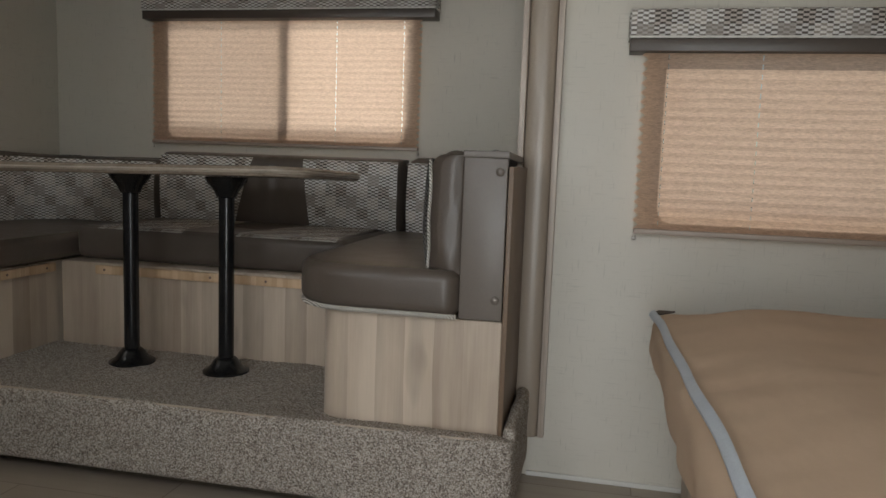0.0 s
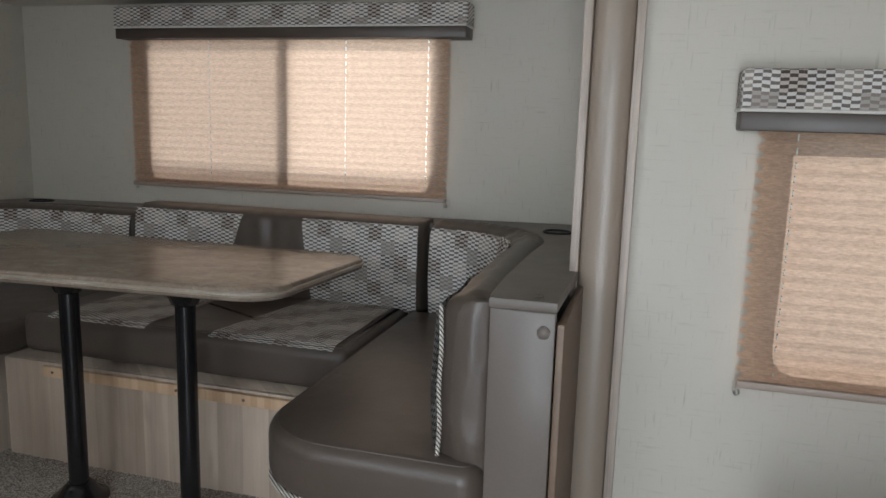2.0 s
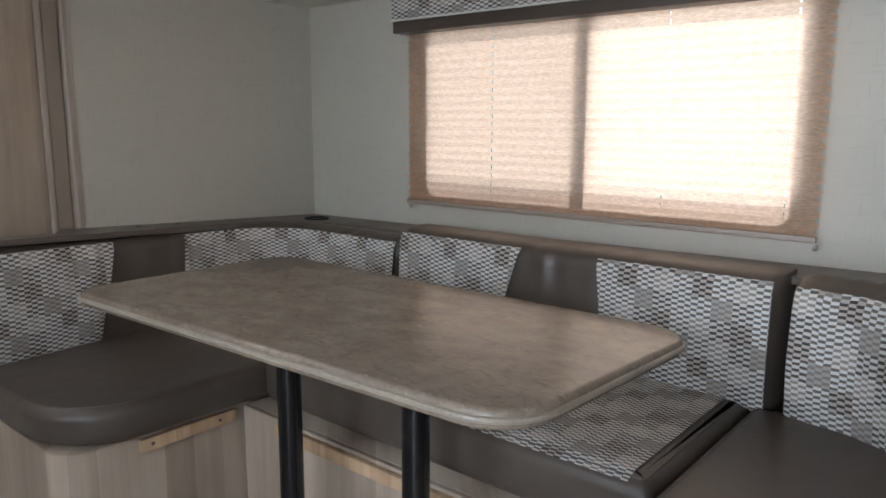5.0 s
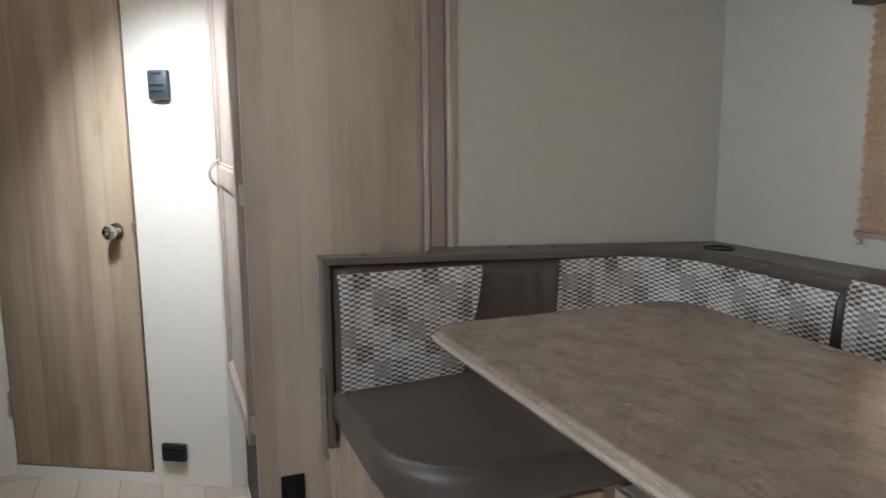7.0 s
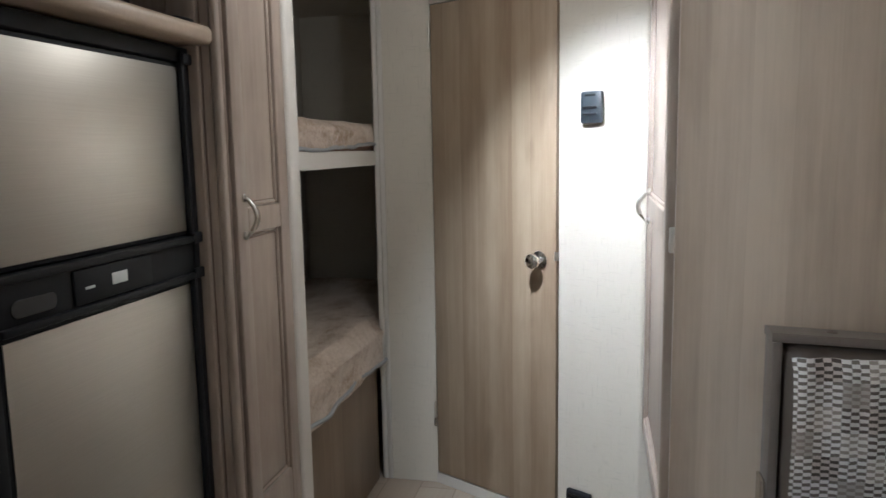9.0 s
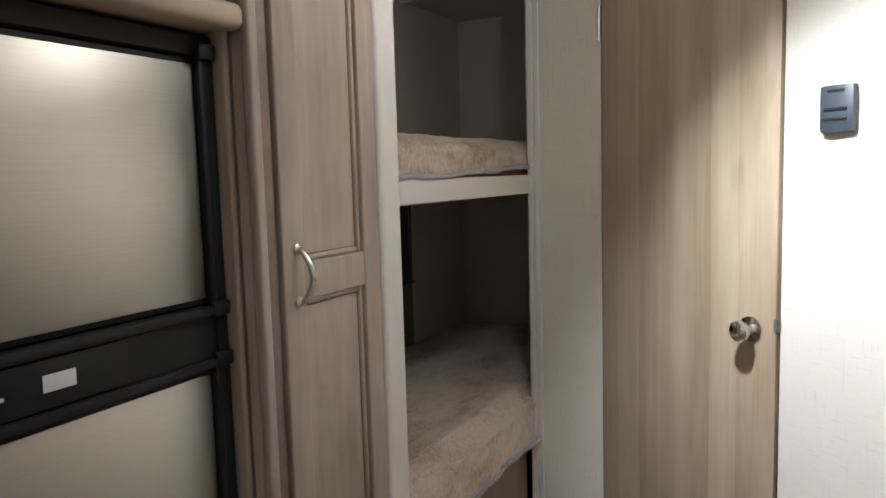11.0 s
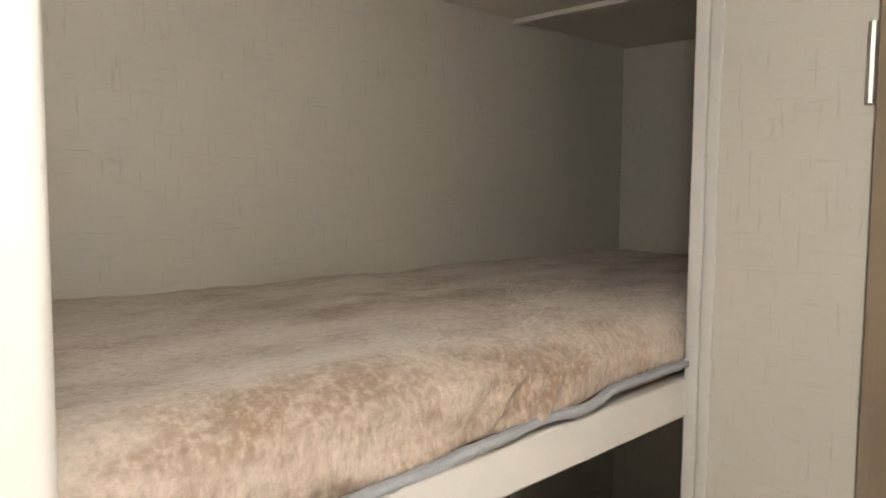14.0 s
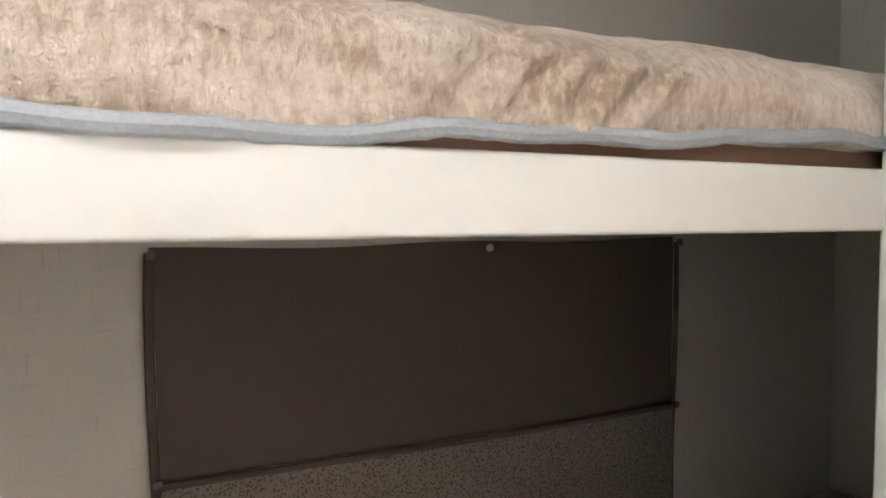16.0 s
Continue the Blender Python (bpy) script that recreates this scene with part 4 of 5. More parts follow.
def carpet_block(x0, y0, z0, x1, y1, z1):
    bm = rbox(x0, y0, z0, x1, y1, z1, 0.022, (90, 44, 10), rings=3)
    for v in bm.verts:
        k = noise.noise(v.co * 95) * 0.0035 + noise.noise(v.co * 9) * 0.004
        v.co.z -= 0.016 * min(1.0, max(0.0, (v.co.y - y0 - 0.03) / 0.08)) if v.co.z > z1 - 0.03 else 0.0
        v.co += Vector((0, -k if v.co.y < y0 + 0.05 else 0, k if v.co.z > z1 - 0.03 else k * 0.8 if v.co.z < z0 + 0.03 else 0))
    return bm


part("carpet", carpet_block(SXL - 0.01, 1.70, 0.10, 0.116, SY, PZ), CARPET, base)
part("carpet_upturn", rbox(0.083, 1.74, PZ - 0.05, 0.118, 2.13, PZ + 0.030, 0.014, (2, 20, 4), 0.006, 60, rings=2), CARPET, base)
# lighter line that marks the platform's front lip
part("carpet_lip_line", tube([(x, 1.7145 + 0.002 * noise.noise(Vector((x * 8, 0, 0))), PZ - 0.004) for x in np.linspace(-2.42, 0.1, 60)], 0.004, 6), HALLW, base)

# seats: boxed bases, cushions, backs
ZS0, ZS1 = 0.635, 0.765
rear_base = thing("bench_base", "woodgrain bench base with a pine cleat under the window", "bench base", "dinette bases")
part("front_panel", rbox(-1.72, 2.29, PZ - 0.02, -0.55, 2.305, ZS0 - 0.005, 0.002), WOOD, rear_base)
part("top_board", rbox(-1.72, 2.306, ZS0 - 0.016, -0.55, SY, ZS0 - 0.004, 0.002), WOOD, rear_base)
part("cleat", rbox(-1.56, 2.272, ZS0 - 0.045, -0.60, 2.289, ZS0 - 0.012, 0.003), PINE, rear_base)
for x in (-1.52, -1.08, -0.86):
    part("screw", lathe([(0.005, 0), (0.005, 0.001), (0.002, 0.002)], (x, 2.272, ZS0 - 0.028), (0, -1, 0), 8), GLAZE, rear_base)
right_base = thing("bench_base", "woodgrain bench base with a rounded front corner", "bench base", "dinette bases")
part("curved_panel", slab(rrect(-0.47, 1.79, 0.062, 3.12, 0.085, 0.004, 0.01, 0.01, 10), PZ - 0.02, ZS0 - 0.006, 0.002, 1), WOOD, right_base)
part("end_board", rbox(0.0625, 1.786, PZ - 0.02, 0.076, 2.13, 1.05, 0.002), plain("brown_edge", (0.17, 0.11, 0.07), 0.5), right_base, "raw board edge")
left_base = thing("bench_base", "pale woodgrain bench base with a pine cleat below the cushion", "bench base", "dinette bases")
part("curved_panel", slab(rrect(SXL + 0.005, 1.82, -1.745, 3.12, 0.004, 0.085, 0.01, 0.01, 10), PZ - 0.02, ZS0 - 0.006, 0.002, 1), WOOD, left_base)
part("cleat", rbox(-1.744, 2.00, ZS0 - 0.045, -1.728, 2.27, ZS0 - 0.012, 0.003), PINE, left_base)
for y in (2.03, 2.22):
    part("screw", lathe([(0.005, 0), (0.005, 0.001), (0.002, 0.002)], (-1.728, y, ZS0 - 0.028), (1, 0, 0), 8), GLAZE, left_base)


def seat_cushion(outline, label, patches=(), front=None, ZS1=ZS1):
    t = thing("seat_cushion", label, "seat cushion", "dinette cushions")
    bm = slab(outline, ZS0, ZS1, 0.035, 6)
    part("vinyl_cover", bm, VINYL, t)
    m_ = len(outline)
    seam = []
    for i in range(m_):
        a_, b_ = Vector(outline[i - 1]), Vector(outline[(i + 1) % m_])
        d_ = (b_ - a_).normalized()
        seam.append((outline[i][0] - d_.y * 0.022, outline[i][1] + d_.x * 0.022, ZS1 - 0.0042))
    part("top_seam", tube(seam, 0.0028, 6, closed=True), VINYL, t)
    for poly in patches:
        b = bmesh.new()
        uvl = b.loops.layers.uv.new("UVMap")
        (xa0, xb0), (xa1, xb1), yf, yb = poly
        n1, n2 = 14, 18
        g = []
        for j in range(n2 + 1):
            f = j / n2
            run = 0.026 + f * (yb - yf + 0.024)
            row = []
            for i in range(n1 + 1):
                x = (xa0 + (xb0 - xa0) * i / n1) * (1 - f) + (xa1 + (xb1 - xa1) * i / n1) * f
                if run < 0.055:
                    a = radians(90 * run / 0.055)
                    y, z = yf + 0.036 - 0.036 * math.cos(a) - 0.002, ZS1 - 0.035 + 0.0355 * math.sin(a) + 0.003
                else:
                    y, z = yf + 0.036 + run - 0.055, ZS1 + 0.0035
                row.append(b.verts.new((x, y, z)))
            g.append(row)
        for j in range(n2):
            for i in range(n1):
                f = b.faces.new((g[j][i], g[j][i + 1], g[j + 1][i + 1], g[j + 1][i]))
                for lp in f.loops:
                    lp[uvl].uv = (lp.vert.co.x, lp.vert.co.y + lp.vert.co.z)
        part("woven_patch", b, WEAVE, t, "woven brick-pattern cloth panel")
    if front:
        part("woven_piping", tube(front, 0.007, 8), STRIPE, t, "striped woven piping")
    return t


def striped_piping():
    m, n, l, bs = material("striped_piping")
    v = coords(n, l)
    sep = n.new("ShaderNodeSeparateXYZ")
    l.new(v, sep.inputs[0])
    s = calc(n, l, "ADD", calc(n, l, "ADD", sep.outputs[0], sep.outputs[1]), sep.outputs[2])
    f = calc(n, l, "MODULO", calc(n, l, "ABSOLUTE", calc(n, l, "MULTIPLY", s, 105.0)), 1.0)
    l.new(ramp(n, l, f, [(0.42, (0.07, 0.055, 0.045)), (0.5, (0.62, 0.58, 0.52))]), bs.inputs["Base Color"])
    bs.inputs["Roughness"].default_value = 0.85
    return m


STRIPE = striped_piping()
right_out = rrect(-0.568, 1.755, -0.055, 2.86, 0.19, 0.05, 0.02, 0.03, 12)
seat_cushion(right_out, "dark brown vinyl seat cushion with striped piping, rounded front corner", (),
             [(p[0] + (0.004 if p[0] < -0.4 else 0), p[1] - 0.0, ZS0 + 0.006) for p in [(-0.566, 2.25), (-0.567, 2.05)] + arc(-0.378, 1.945, 0.187, 180, 270, 12) + [(-0.25, 1.758), (-0.06, 1.758)]])
left_out = rrect(SXL + 0.02, 1.80, -1.70, 2.86, 0.05, 0.22, 0.03, 0.02, 12)
seat_cushion(left_out, "glossy dark brown vinyl seat cushion with a rounded front corner", ZS1=0.735)
seat_cushion(rrect(-1.695, 2.335, -0.573, 2.90, 0.03, 0.03, 0.02, 0.02, 5), "brown vinyl seat cushion with two woven cloth panels", (((-1.60, -1.24), (-1.52, -1.20), 2.335, 2.84), ((-1.02, -0.62), (-0.92, -0.62), 2.335, 2.84)))

ZB0, ZB1 = 0.74, 1.065
# the line of the back's front face, from the right front end round to the left front end
right_track = Track([(-0.152, 1.80), (-0.160, 2.0), (-0.168, 2.2), (-0.174, 2.4)] + arc(-0.424, 2.57, 0.25, 0, 80, 10) + [(-0.50, 2.838)])
rear_track = Track([(-0.525, 2.85), (-1.0, 2.85), (-1.66, 2.85)])
ZB1_LOW = 1.05
left_track = Track([(-1.665, 2.85), (-1.85, 2.85)] + arc(-2.06, 2.63, 0.22, 90, 180, 10) + [(-2.28, 2.4), (-2.265, 2.1), (-2.245, 1.815)])


def dinette_back(track, label, panels, thick, seed, gather=0.0, ZB1=ZB1, ZB0=ZB0, end=False):
    t = thing("back_cushion", label, "back cushion", "dinette cushions")
    part("vinyl_cover", back_cushion(track, 0, track.length, ZB0, ZB1, thick, seed=seed, padded_end=end, crown=0.011 if end else 0.004), VINYL, t)
    for ua, ub, va, vb in panels:
        part("woven_panel", cloth_panel(track, ua, ub, va, vb, ZB0, ZB1, ZB0 + 0.004, ZB1 - 0.012, seed=seed, gather=0.0 if end and ua < 0.1 else gather), WEAVE, t, "woven brick-pattern cloth panel")
    return t


L = right_track.length
right_back = dinette_back(right_track, "brown vinyl back cushion curving round the corner, woven cloth facing", [(0.01, 0.33, 0.01, 0.36), (0.74, L - 0.012, 0.76, L - 0.012)], 0.095, 1.0, 0.003, end=True)
for ob in right_back.children:
    # this back stands higher at its end towards the aisle
    for v in ob.data.vertices:
        v.co.z += 0.014 * (v.co.z - ZB0) / (ZB1 - ZB0) * max(0.0, 1 - (v.co.y - 1.80) / 1.05)
dinette_back(rear_track, "brown vinyl back cushion with two woven panels under the window", [(0.012, 0.40, 0.012, 0.44), (0.76, 1.125, 0.675, 1.125)], 0.13, 2.0)
L = left_track.length
left_back = dinette_back(left_track, "brown vinyl back cushion curving round the corner with woven panels", [(0.012, L - 0.62, 0.012, L - 0.65), (L - 0.34, L - 0.003, L - 0.41, L - 0.003)], 0.09, 3.0, 0.003, ZB1_LOW, 0.70)
for ob in left_back.children:
    for v in ob.data.vertices:
        v.co.z -= 0.022 * (v.co.z - 0.70) / 0.35 * max(0.0, (v.co.y - 1.80) / 1.05)
cushion_edge = [(-0.153 + 0.0015 * math.sin(z * 40), 1.802, z) for z in np.linspace(ZB0 + 0.012, ZB1 - 0.004, 24)]
part("striped_edge", tube(cushion_edge, 0.0048, 8), STRIPE, bpy.data.objects["back_cushion"], "striped woven edge")

# the brown shelf that runs behind the backs, with its end boxes
shelf = thing("dinette_shelf", "brown laminate shelf and end boxes wrapped round the dinette backs", "shelf", kind="structure")
outer = [(0.062, 1.782), (0.062, SY - 0.002), (SXL + 0.002, SY - 0.002), (SXL + 0.002, 2.14), (-2.330, 2.08), (-2.330, 1.786), (-2.262, 1.786)]
inner = [(-2.275, 2.50)] + arc(-2.03, 2.68, 0.27, 180, 90, 8)[1:] + [(-1.7, 2.95), (-0.55, 2.95)] + arc(-0.41, 2.60, 0.30, 90, 0, 8) + [(-0.105, 2.4), (-0.066, 1.83), (-0.060, 1.782)]
def shelf_z(x, y):
    """The shelf falls a little towards the window and the far end."""
    return 1.09 - 0.005 * (0.06 - x) - (0.035 - 0.010 * (x - 0.06)) * (y - 1.78) / 1.37


bm = slab(outer + inner, 1.072, 1.09, 0.002, 1)
for v in bm.verts:
    v.co.z += shelf_z(v.co.x, v.co.y) - 1.09
part("shelf_board", bm, BROWN, shelf)
part("end_box", rbox(-0.058, 1.782, ZS0 - 0.002, 0.060, 1.80, 1.071, 0.003), BROWN, shelf)
part("end_box", rbox(-2.328, 1.788, ZS0 - 0.06, -2.264, 1.806, 1.059, 0.003), BROWN, shelf)
part("back_panel", rbox(-0.055, 1.801, ZS0 - 0.002, -0.045, 2.7, 1.045, 0.002), BROWN, shelf)
part("back_panel", rbox(-2.328, 1.807, ZS0 - 0.06, -2.310, 2.13, 1.046, 0.002), BROWN, shelf)
part("left_bracket", rbox(-2.318, 1.779, ZS0 - 0.09, -2.266, 1.787, 0.78, 0.003), NICKEL, shelf, "grey metal bracket")
for bz in (1.035, 0.69):
    part("bolt_cap", lathe([(0.012, 0), (0.012, 0.004), (0.007, 0.008), (0.001, 0.009)], (0.040, 1.782, bz), (0, -1, 0), 14), BROWN, shelf)
for x, y in ((0.02, 1.83), (-2.30, 1.90), (SXL + 0.06, 2.36), (SXL + 0.06, 2.50), (0.045, 2.25)):
    part("screw_cap", lathe([(0.010, 0), (0.010, 0.003), (0.004, 0.005)], (x, y, shelf_z(x, y)), (0, 0, 1), 12), BROWN, shelf)
for x, y in ((-0.075, 2.86), (-2.24, 3.00)):
    c = thing("cup_holder", "black plastic cup holder let into the dinette shelf", "cup holder", "cup holders")
    part("rim", lathe([(0.034, -0.004), (0.047, 0.0), (0.047, 0.004), (0.042, 0.006), (0.037, 0.003), (0.035, -0.004)], (x, y, shelf_z(x, y) + 0.0005), (0, 0, 1), 24), BLACKP, c)
    part("cup", lathe([(0.034, 0.0), (0.034, 0.002), (0.020, 0.001)], (x, y, shelf_z(x, y) + 0.0005), (0, 0, 1), 24), BLACK, c)

# table
table = thing("dinette_table", "brown stone-look laminate table with rounded corners on two black legs", "table")
top_out = rrect(-1.822, 1.903, -0.572, 2.520, 0.06, 0.10, 0.10, 0.08, 10)


def table_lift(x, y):
    """The table leans a little, its aisle edge by the door the higher."""
    return (0.020 - 0.034 * (y - 1.928)) * min(1.0, max(0.0, (x + 1.75) / 0.95))


bm = slab(top_out, 0.974, 1.006, 0.010, 4)
for v in bm.verts:
    v.co.z += table_lift(v.co.x, v.co.y)
part("tabletop", bm, TABLE, table)
part("edge_band", tube([(x, y, 0.990 + table_lift(x, y)) for x, y in top_out], 0.0055, 8, closed=True), plain("speckled_edge", (0.40, 0.34, 0.27), 0.35, grain=260, vary=0.45), table, "pale speckled edge band")
LT = table_lift(-1.0, 2.140)
LY, PZL = 2.120, PZ - 0.014
for lx in (-1.298, -0.932):
    leg = part("leg", lathe([(0.026, PZL + 0.01), (0.026, 0.962 + LT)], (lx, LY, 0), (0, 0, 1), 24), BLACK, table, "black steel pedestal leg")
    part("floor_socket", lathe([(0.078, PZL - 0.002), (0.078, PZL + 0.006), (0.058, PZL + 0.016), (0.042, PZL + 0.040), (0.033, PZL + 0.050), (0.0265, PZL + 0.052)], (lx, LY, 0), (0, 0, 1), 28), BLACK, leg)
    part("top_socket", lathe([(0.0265, 0.902 + LT), (0.034, 0.907 + LT), (0.042, 0.927 + LT), (0.066, 0.957 + LT), (0.072, 0.972 + LT)], (lx, LY, 0), (0, 0, 1), 28), BLACK, leg)

# ---- bed ----
BY = 1.775                                # the bed's far end stands clear of the wall
bed = thing("bed_base", "low brown woodgrain bed platform standing off the wall", "bed base")
part("side_panel", rbox(0.549, 0.55, FZ, 0.564, BY - 0.025, 0.54, 0.003), WOOD_DOOR, bed)
part("end_panel", rbox(0.565, BY - 0.04, FZ, 2.4, BY - 0.025, 0.54, 0.003), WOOD_DOOR, bed)
part("deck", rbox(0.565, 0.55, 0.52, 2.4, BY - 0.041, 0.54, 0.003), WOOD_DOOR, bed)
mat_ob = thing("mattress", "tan cloth mattress with pale zip piping on the bed base", "mattress")


def soft(a):
    a = min(1.0, max(0.0, a))
    return a * a * (3 - 2 * a)


bm = rbox(0.447, 0.55, 0.543, 2.40, BY, 0.70, 0.045, (56, 44, 6), rings=4)
for v in bm.verts:
    p = v.co
    rise = soft((p.x - 0.45) / 0.22) * soft((BY - p.y) / 0.20)
    top = soft((p.z - 0.60) / 0.08)
    near = math.exp(-((p.x - 0.447) / 0.12) ** 2)
    pucker = 0.004 * near * math.sin(p.y * 74 + 2.5 * math.sin(p.y * 19)) + 0.006 * noise.noise(Vector((p.x * 7, p.y * 9, 2.0)))
    fold = 0.008 * math.exp(-((p.y - 1.02 + 0.35 * (p.x - 0.75)) / 0.028) ** 2) * soft((p.x - 0.52) / 0.12)
    p.z += top * (0.052 * rise + pucker + fold)
    if p.x < 0.52:
        p.x += 0.010 * noise.noise(Vector((1.0, p.y * 8, p.z * 14))) + 0.030 * soft((0.60 - p.z) / 0.06)
    p.y -= 0.02 * soft((0.60 - p.z) / 0.06) if p.y > BY - 0.05 else 0.0
part("cover", bm, TAN, mat_ob)
pl = [(0.456 + 0.022 * (BY - y) + 0.002 * math.sin(y * 17), y, 0.694 + 0.004 * math.sin(y * 9) + 0.012 * soft((BY - y) / 0.5)) for y in np.linspace(0.56, BY - 0.012, 60)]
band = bmesh.new()
rows_ = []
for x, y, z in pl:
    rows_.append([band.verts.new((x + dx, y, z + dz)) for dx, dz in ((-0.012, -0.010), (-0.013, -0.004), (-0.010, 0.001), (-0.005, 0.005), (0.000, 0.007), (0.000, -0.010))])
for a, b in zip(rows_, rows_[1:]):
    for q in range(6):
        band.faces.new((a[q], a[(q + 1) % 6], b[(q + 1) % 6], b[q]))
part("edge_piping", band, PIPING, mat_ob, "pale grey zip piping")
part("zip_tail", tube([(0.452, BY - 0.012, 0.686), (0.466, BY - 0.002, 0.692), (0.484, BY - 0.002, 0.694), (0.505, BY - 0.008, 0.698)], [0.006, 0.007, 0.005, 0.002], 8), POCKET, mat_ob, "bunched dark zip end")

# ---- wardrobe beside the slide-out ----
ward = thing("wardrobe", "tall woodgrain wardrobe with a panelled door and dark kick panel", "wardrobe")
part("side_panel", rbox(-2.475, 1.625, FZ, -2.455, 2.124, CZ, 0.003), WOOD, ward)
part("carcass", rbox(e0.x + 0.002, 1.63, 0.50, -2.476, MY - 0.002, CZ, 0.003), WOOD, ward)
part("kick_panel", rbox(e0.x + 0.002, 1.66, FZ, -2.476, 1.69, 0.499, 0.003), BLACKP, ward, "dark grille panel under the door")


def framed_door(xa, xb, z0, z1, y, out, mids, stile, name, parent, mat=MAPLE, bottom=None):
    """A raised-frame door facing along y: stiles, rails and sunk panels with glazed beads."""
    d = part(name, rbox(xa + 0.004, y, z0 + 0.004, xb - 0.004, y + out * 0.008, z1 - 0.004, 0.001), mat, parent)
    t = 0.022 * out
    part("stile", rbox(xa, y, z0, xa + stile, y + t, z1, 0.004, rings=2), mat, d)
    part("stile", rbox(xb - stile, y, z0, xb, y + t, z1, 0.004, rings=2), mat, d)
    zs = [z0, *mids, z1]
    rails = [(z0, z0 + (bottom or stile))] + [(m - 0.032, m + 0.032) for m in mids] + [(z1 - stile, z1)]
    for a, b in rails:
        part("rail", rbox(xa + stile, y, a, xb - stile, y + t * 0.97, b, 0.004, rings=2), mat, d)
    for (a0, a1), (b0, b1) in zip(rails, rails[1:]):
        p, q = xa + stile, xb - stile
        w = 0.011
        for bx in ((p, a1, p + w, b0), (q - w, a1, q, b0), (p + w, a1, q - w, a1 + w), (p + w, b0 - w, q - w, b0)):
            part("bead", rbox(bx[0], y, bx[1], bx[2], y + out * 0.014, bx[3], 0.005, rings=2), mat, d)
        g = 0.0025
        for bx in ((p + w, a1 + w, p + w + g, b0 - w), (q - w - g, a1 + w, q - w, b0 - w), (p + w, a1 + w, q - w, a1 + w + g), (p + w, b0 - w - g, q - w, b0 - w)):
            part("glaze_line", rbox(bx[0], y, bx[1], bx[2], y + out * 0.0092, bx[3], 0.0005), GLAZE, d)
    return d


wd = framed_door(e0.x + 0.03, -2.49, 0.52, 2.06, 1.629, -1, [1.25], 0.055, "door", ward)


def bow_handle(x, y, z0, z1, out, mat, parent):
    """A bowed pull with two round feet."""
    h = part("handle", tube([(x, y, z0)] + [(x, y + out * (0.008 + 0.026 * math.sin(math.pi * i / 12)), z0 + (z1 - z0) * i / 12) for i in range(13)] + [(x, y, z1)], [0.005] * 1 + [0.0045 + 0.0025 * math.sin(math.pi * i / 12) for i in range(13)] + [0.005], 10), mat, parent, "bowed nickel pull handle")
    for z in (z0, z1):
        part("handle_foot", lathe([(0.010, 0), (0.010, 0.004), (0.006, 0.008), (0.001, 0.009)], (x, y, z), (0, out, 0), 14), mat, h)
    return h


bow_handle(-3.02, 1.607, 1.215, 1.30, -1, NICKEL, wd)
for z in (0.585, 1.225, 1.95):
    part("hinge", rbox(-2.492, 1.615, z - 0.028, -2.477, 1.629, z + 0.028, 0.003), NICKEL, wd, "nickel hinge")
out_ = thing("floor_outlet", "small black wall outlet low on the wardrobe side", "wall outlet")
part("plate", rbox(-2.455, 1.685, 0.30, -2.449, 1.752, 0.432, 0.003), BLACKP, out_)
part("socket", rbox(-2.449, 1.70, 0.34, -2.446, 1.737, 0.40, 0.002), BLACK, out_)

# ---- fridge and pantry ----
FY = 0.55
cab = thing("fridge_cabinet", "glazed maple frame cabinet round the fridge", "cabinet")
part("side_panel", rbox(-1.70, EY + 0.002, FZ, -1.665, FY + 0.03, CZ, 0.003), MAPLE, cab)
part("end_panel", rbox(-2.384, EY + 0.002, FZ, -2.371, FY + 0.028, CZ, 0.003), MAPLE, cab)
part("stile", rbox(-2.352, FY - 0.03, FZ, -2.338, 0.616, CZ, 0.003), MAPLE, cab)
part("stile_bead", rbox(-2.3375, FY - 0.03, FZ, -2.3245, 0.594, CZ, 0.006, rings=3), MAPLE, cab)
part("stile_bead", rbox(-2.356, 0.6165, FZ, -2.334, 0.636, CZ, 0.007, rings=3), MAPLE, cab)
part("glaze_line", rbox(-2.3375, 0.5945, FZ, -2.3355, 0.597, CZ, 0.0005), GLAZE, cab)
# dark brown groove with strong random flecking
part("groove", rbox(-2.3855, 0.580, FZ, -2.3565, 0.626, CZ, 0.002), GROOVE, cab, "dark flecked groove")
part("plinth", rbox(-2.324, FY - 0.05, FZ, -1.701, FY - 0.01, 0.22, 0.003), MAPLE, cab)
part("shelf_edge", rbox(-2.341, FY - 0.02, 1.668, -1.66, FY + 0.078, 1.708, 0.015, (4, 2, 2), rings=4), HALLW, cab, "rounded stone-look shelf edge")
part("shelf", rbox(-2.368, EY + 0.002, 1.668, -1.701, FY - 0.021, 1.698, 0.002), HALLW, cab)
mw = thing("microwave", "black microwave oven on the shelf over the fridge", "microwave")
part("case", rbox(-2.20, 0.10, 1.702, -1.72, 0.52, 2.02, 0.008, rings=2), BLACKP, mw)
part("door_glass", rbox(-2.19, 0.52, 1.72, -1.86, 0.53, 2.0, 0.004), BLACK, mw)
red = plain("red_digits", (0.7, 0.03, 0.02), 0.4)
part("display", rbox(-1.82, 0.522, 1.735, -1.76, 0.527, 1.752, 0.001), red, mw, "red clock digits")
dish = thing("small_tray", "small black tray on the shelf over the fridge", "tray")
part("body", lathe([(0.03, 0.0), (0.052, 0.004), (0.060, 0.016), (0.056, 0.018), (0.046, 0.008), (0.01, 0.006)], (-2.275, 0.55, 1.700), (0, 0, 1), 24), BLACKP, dish)

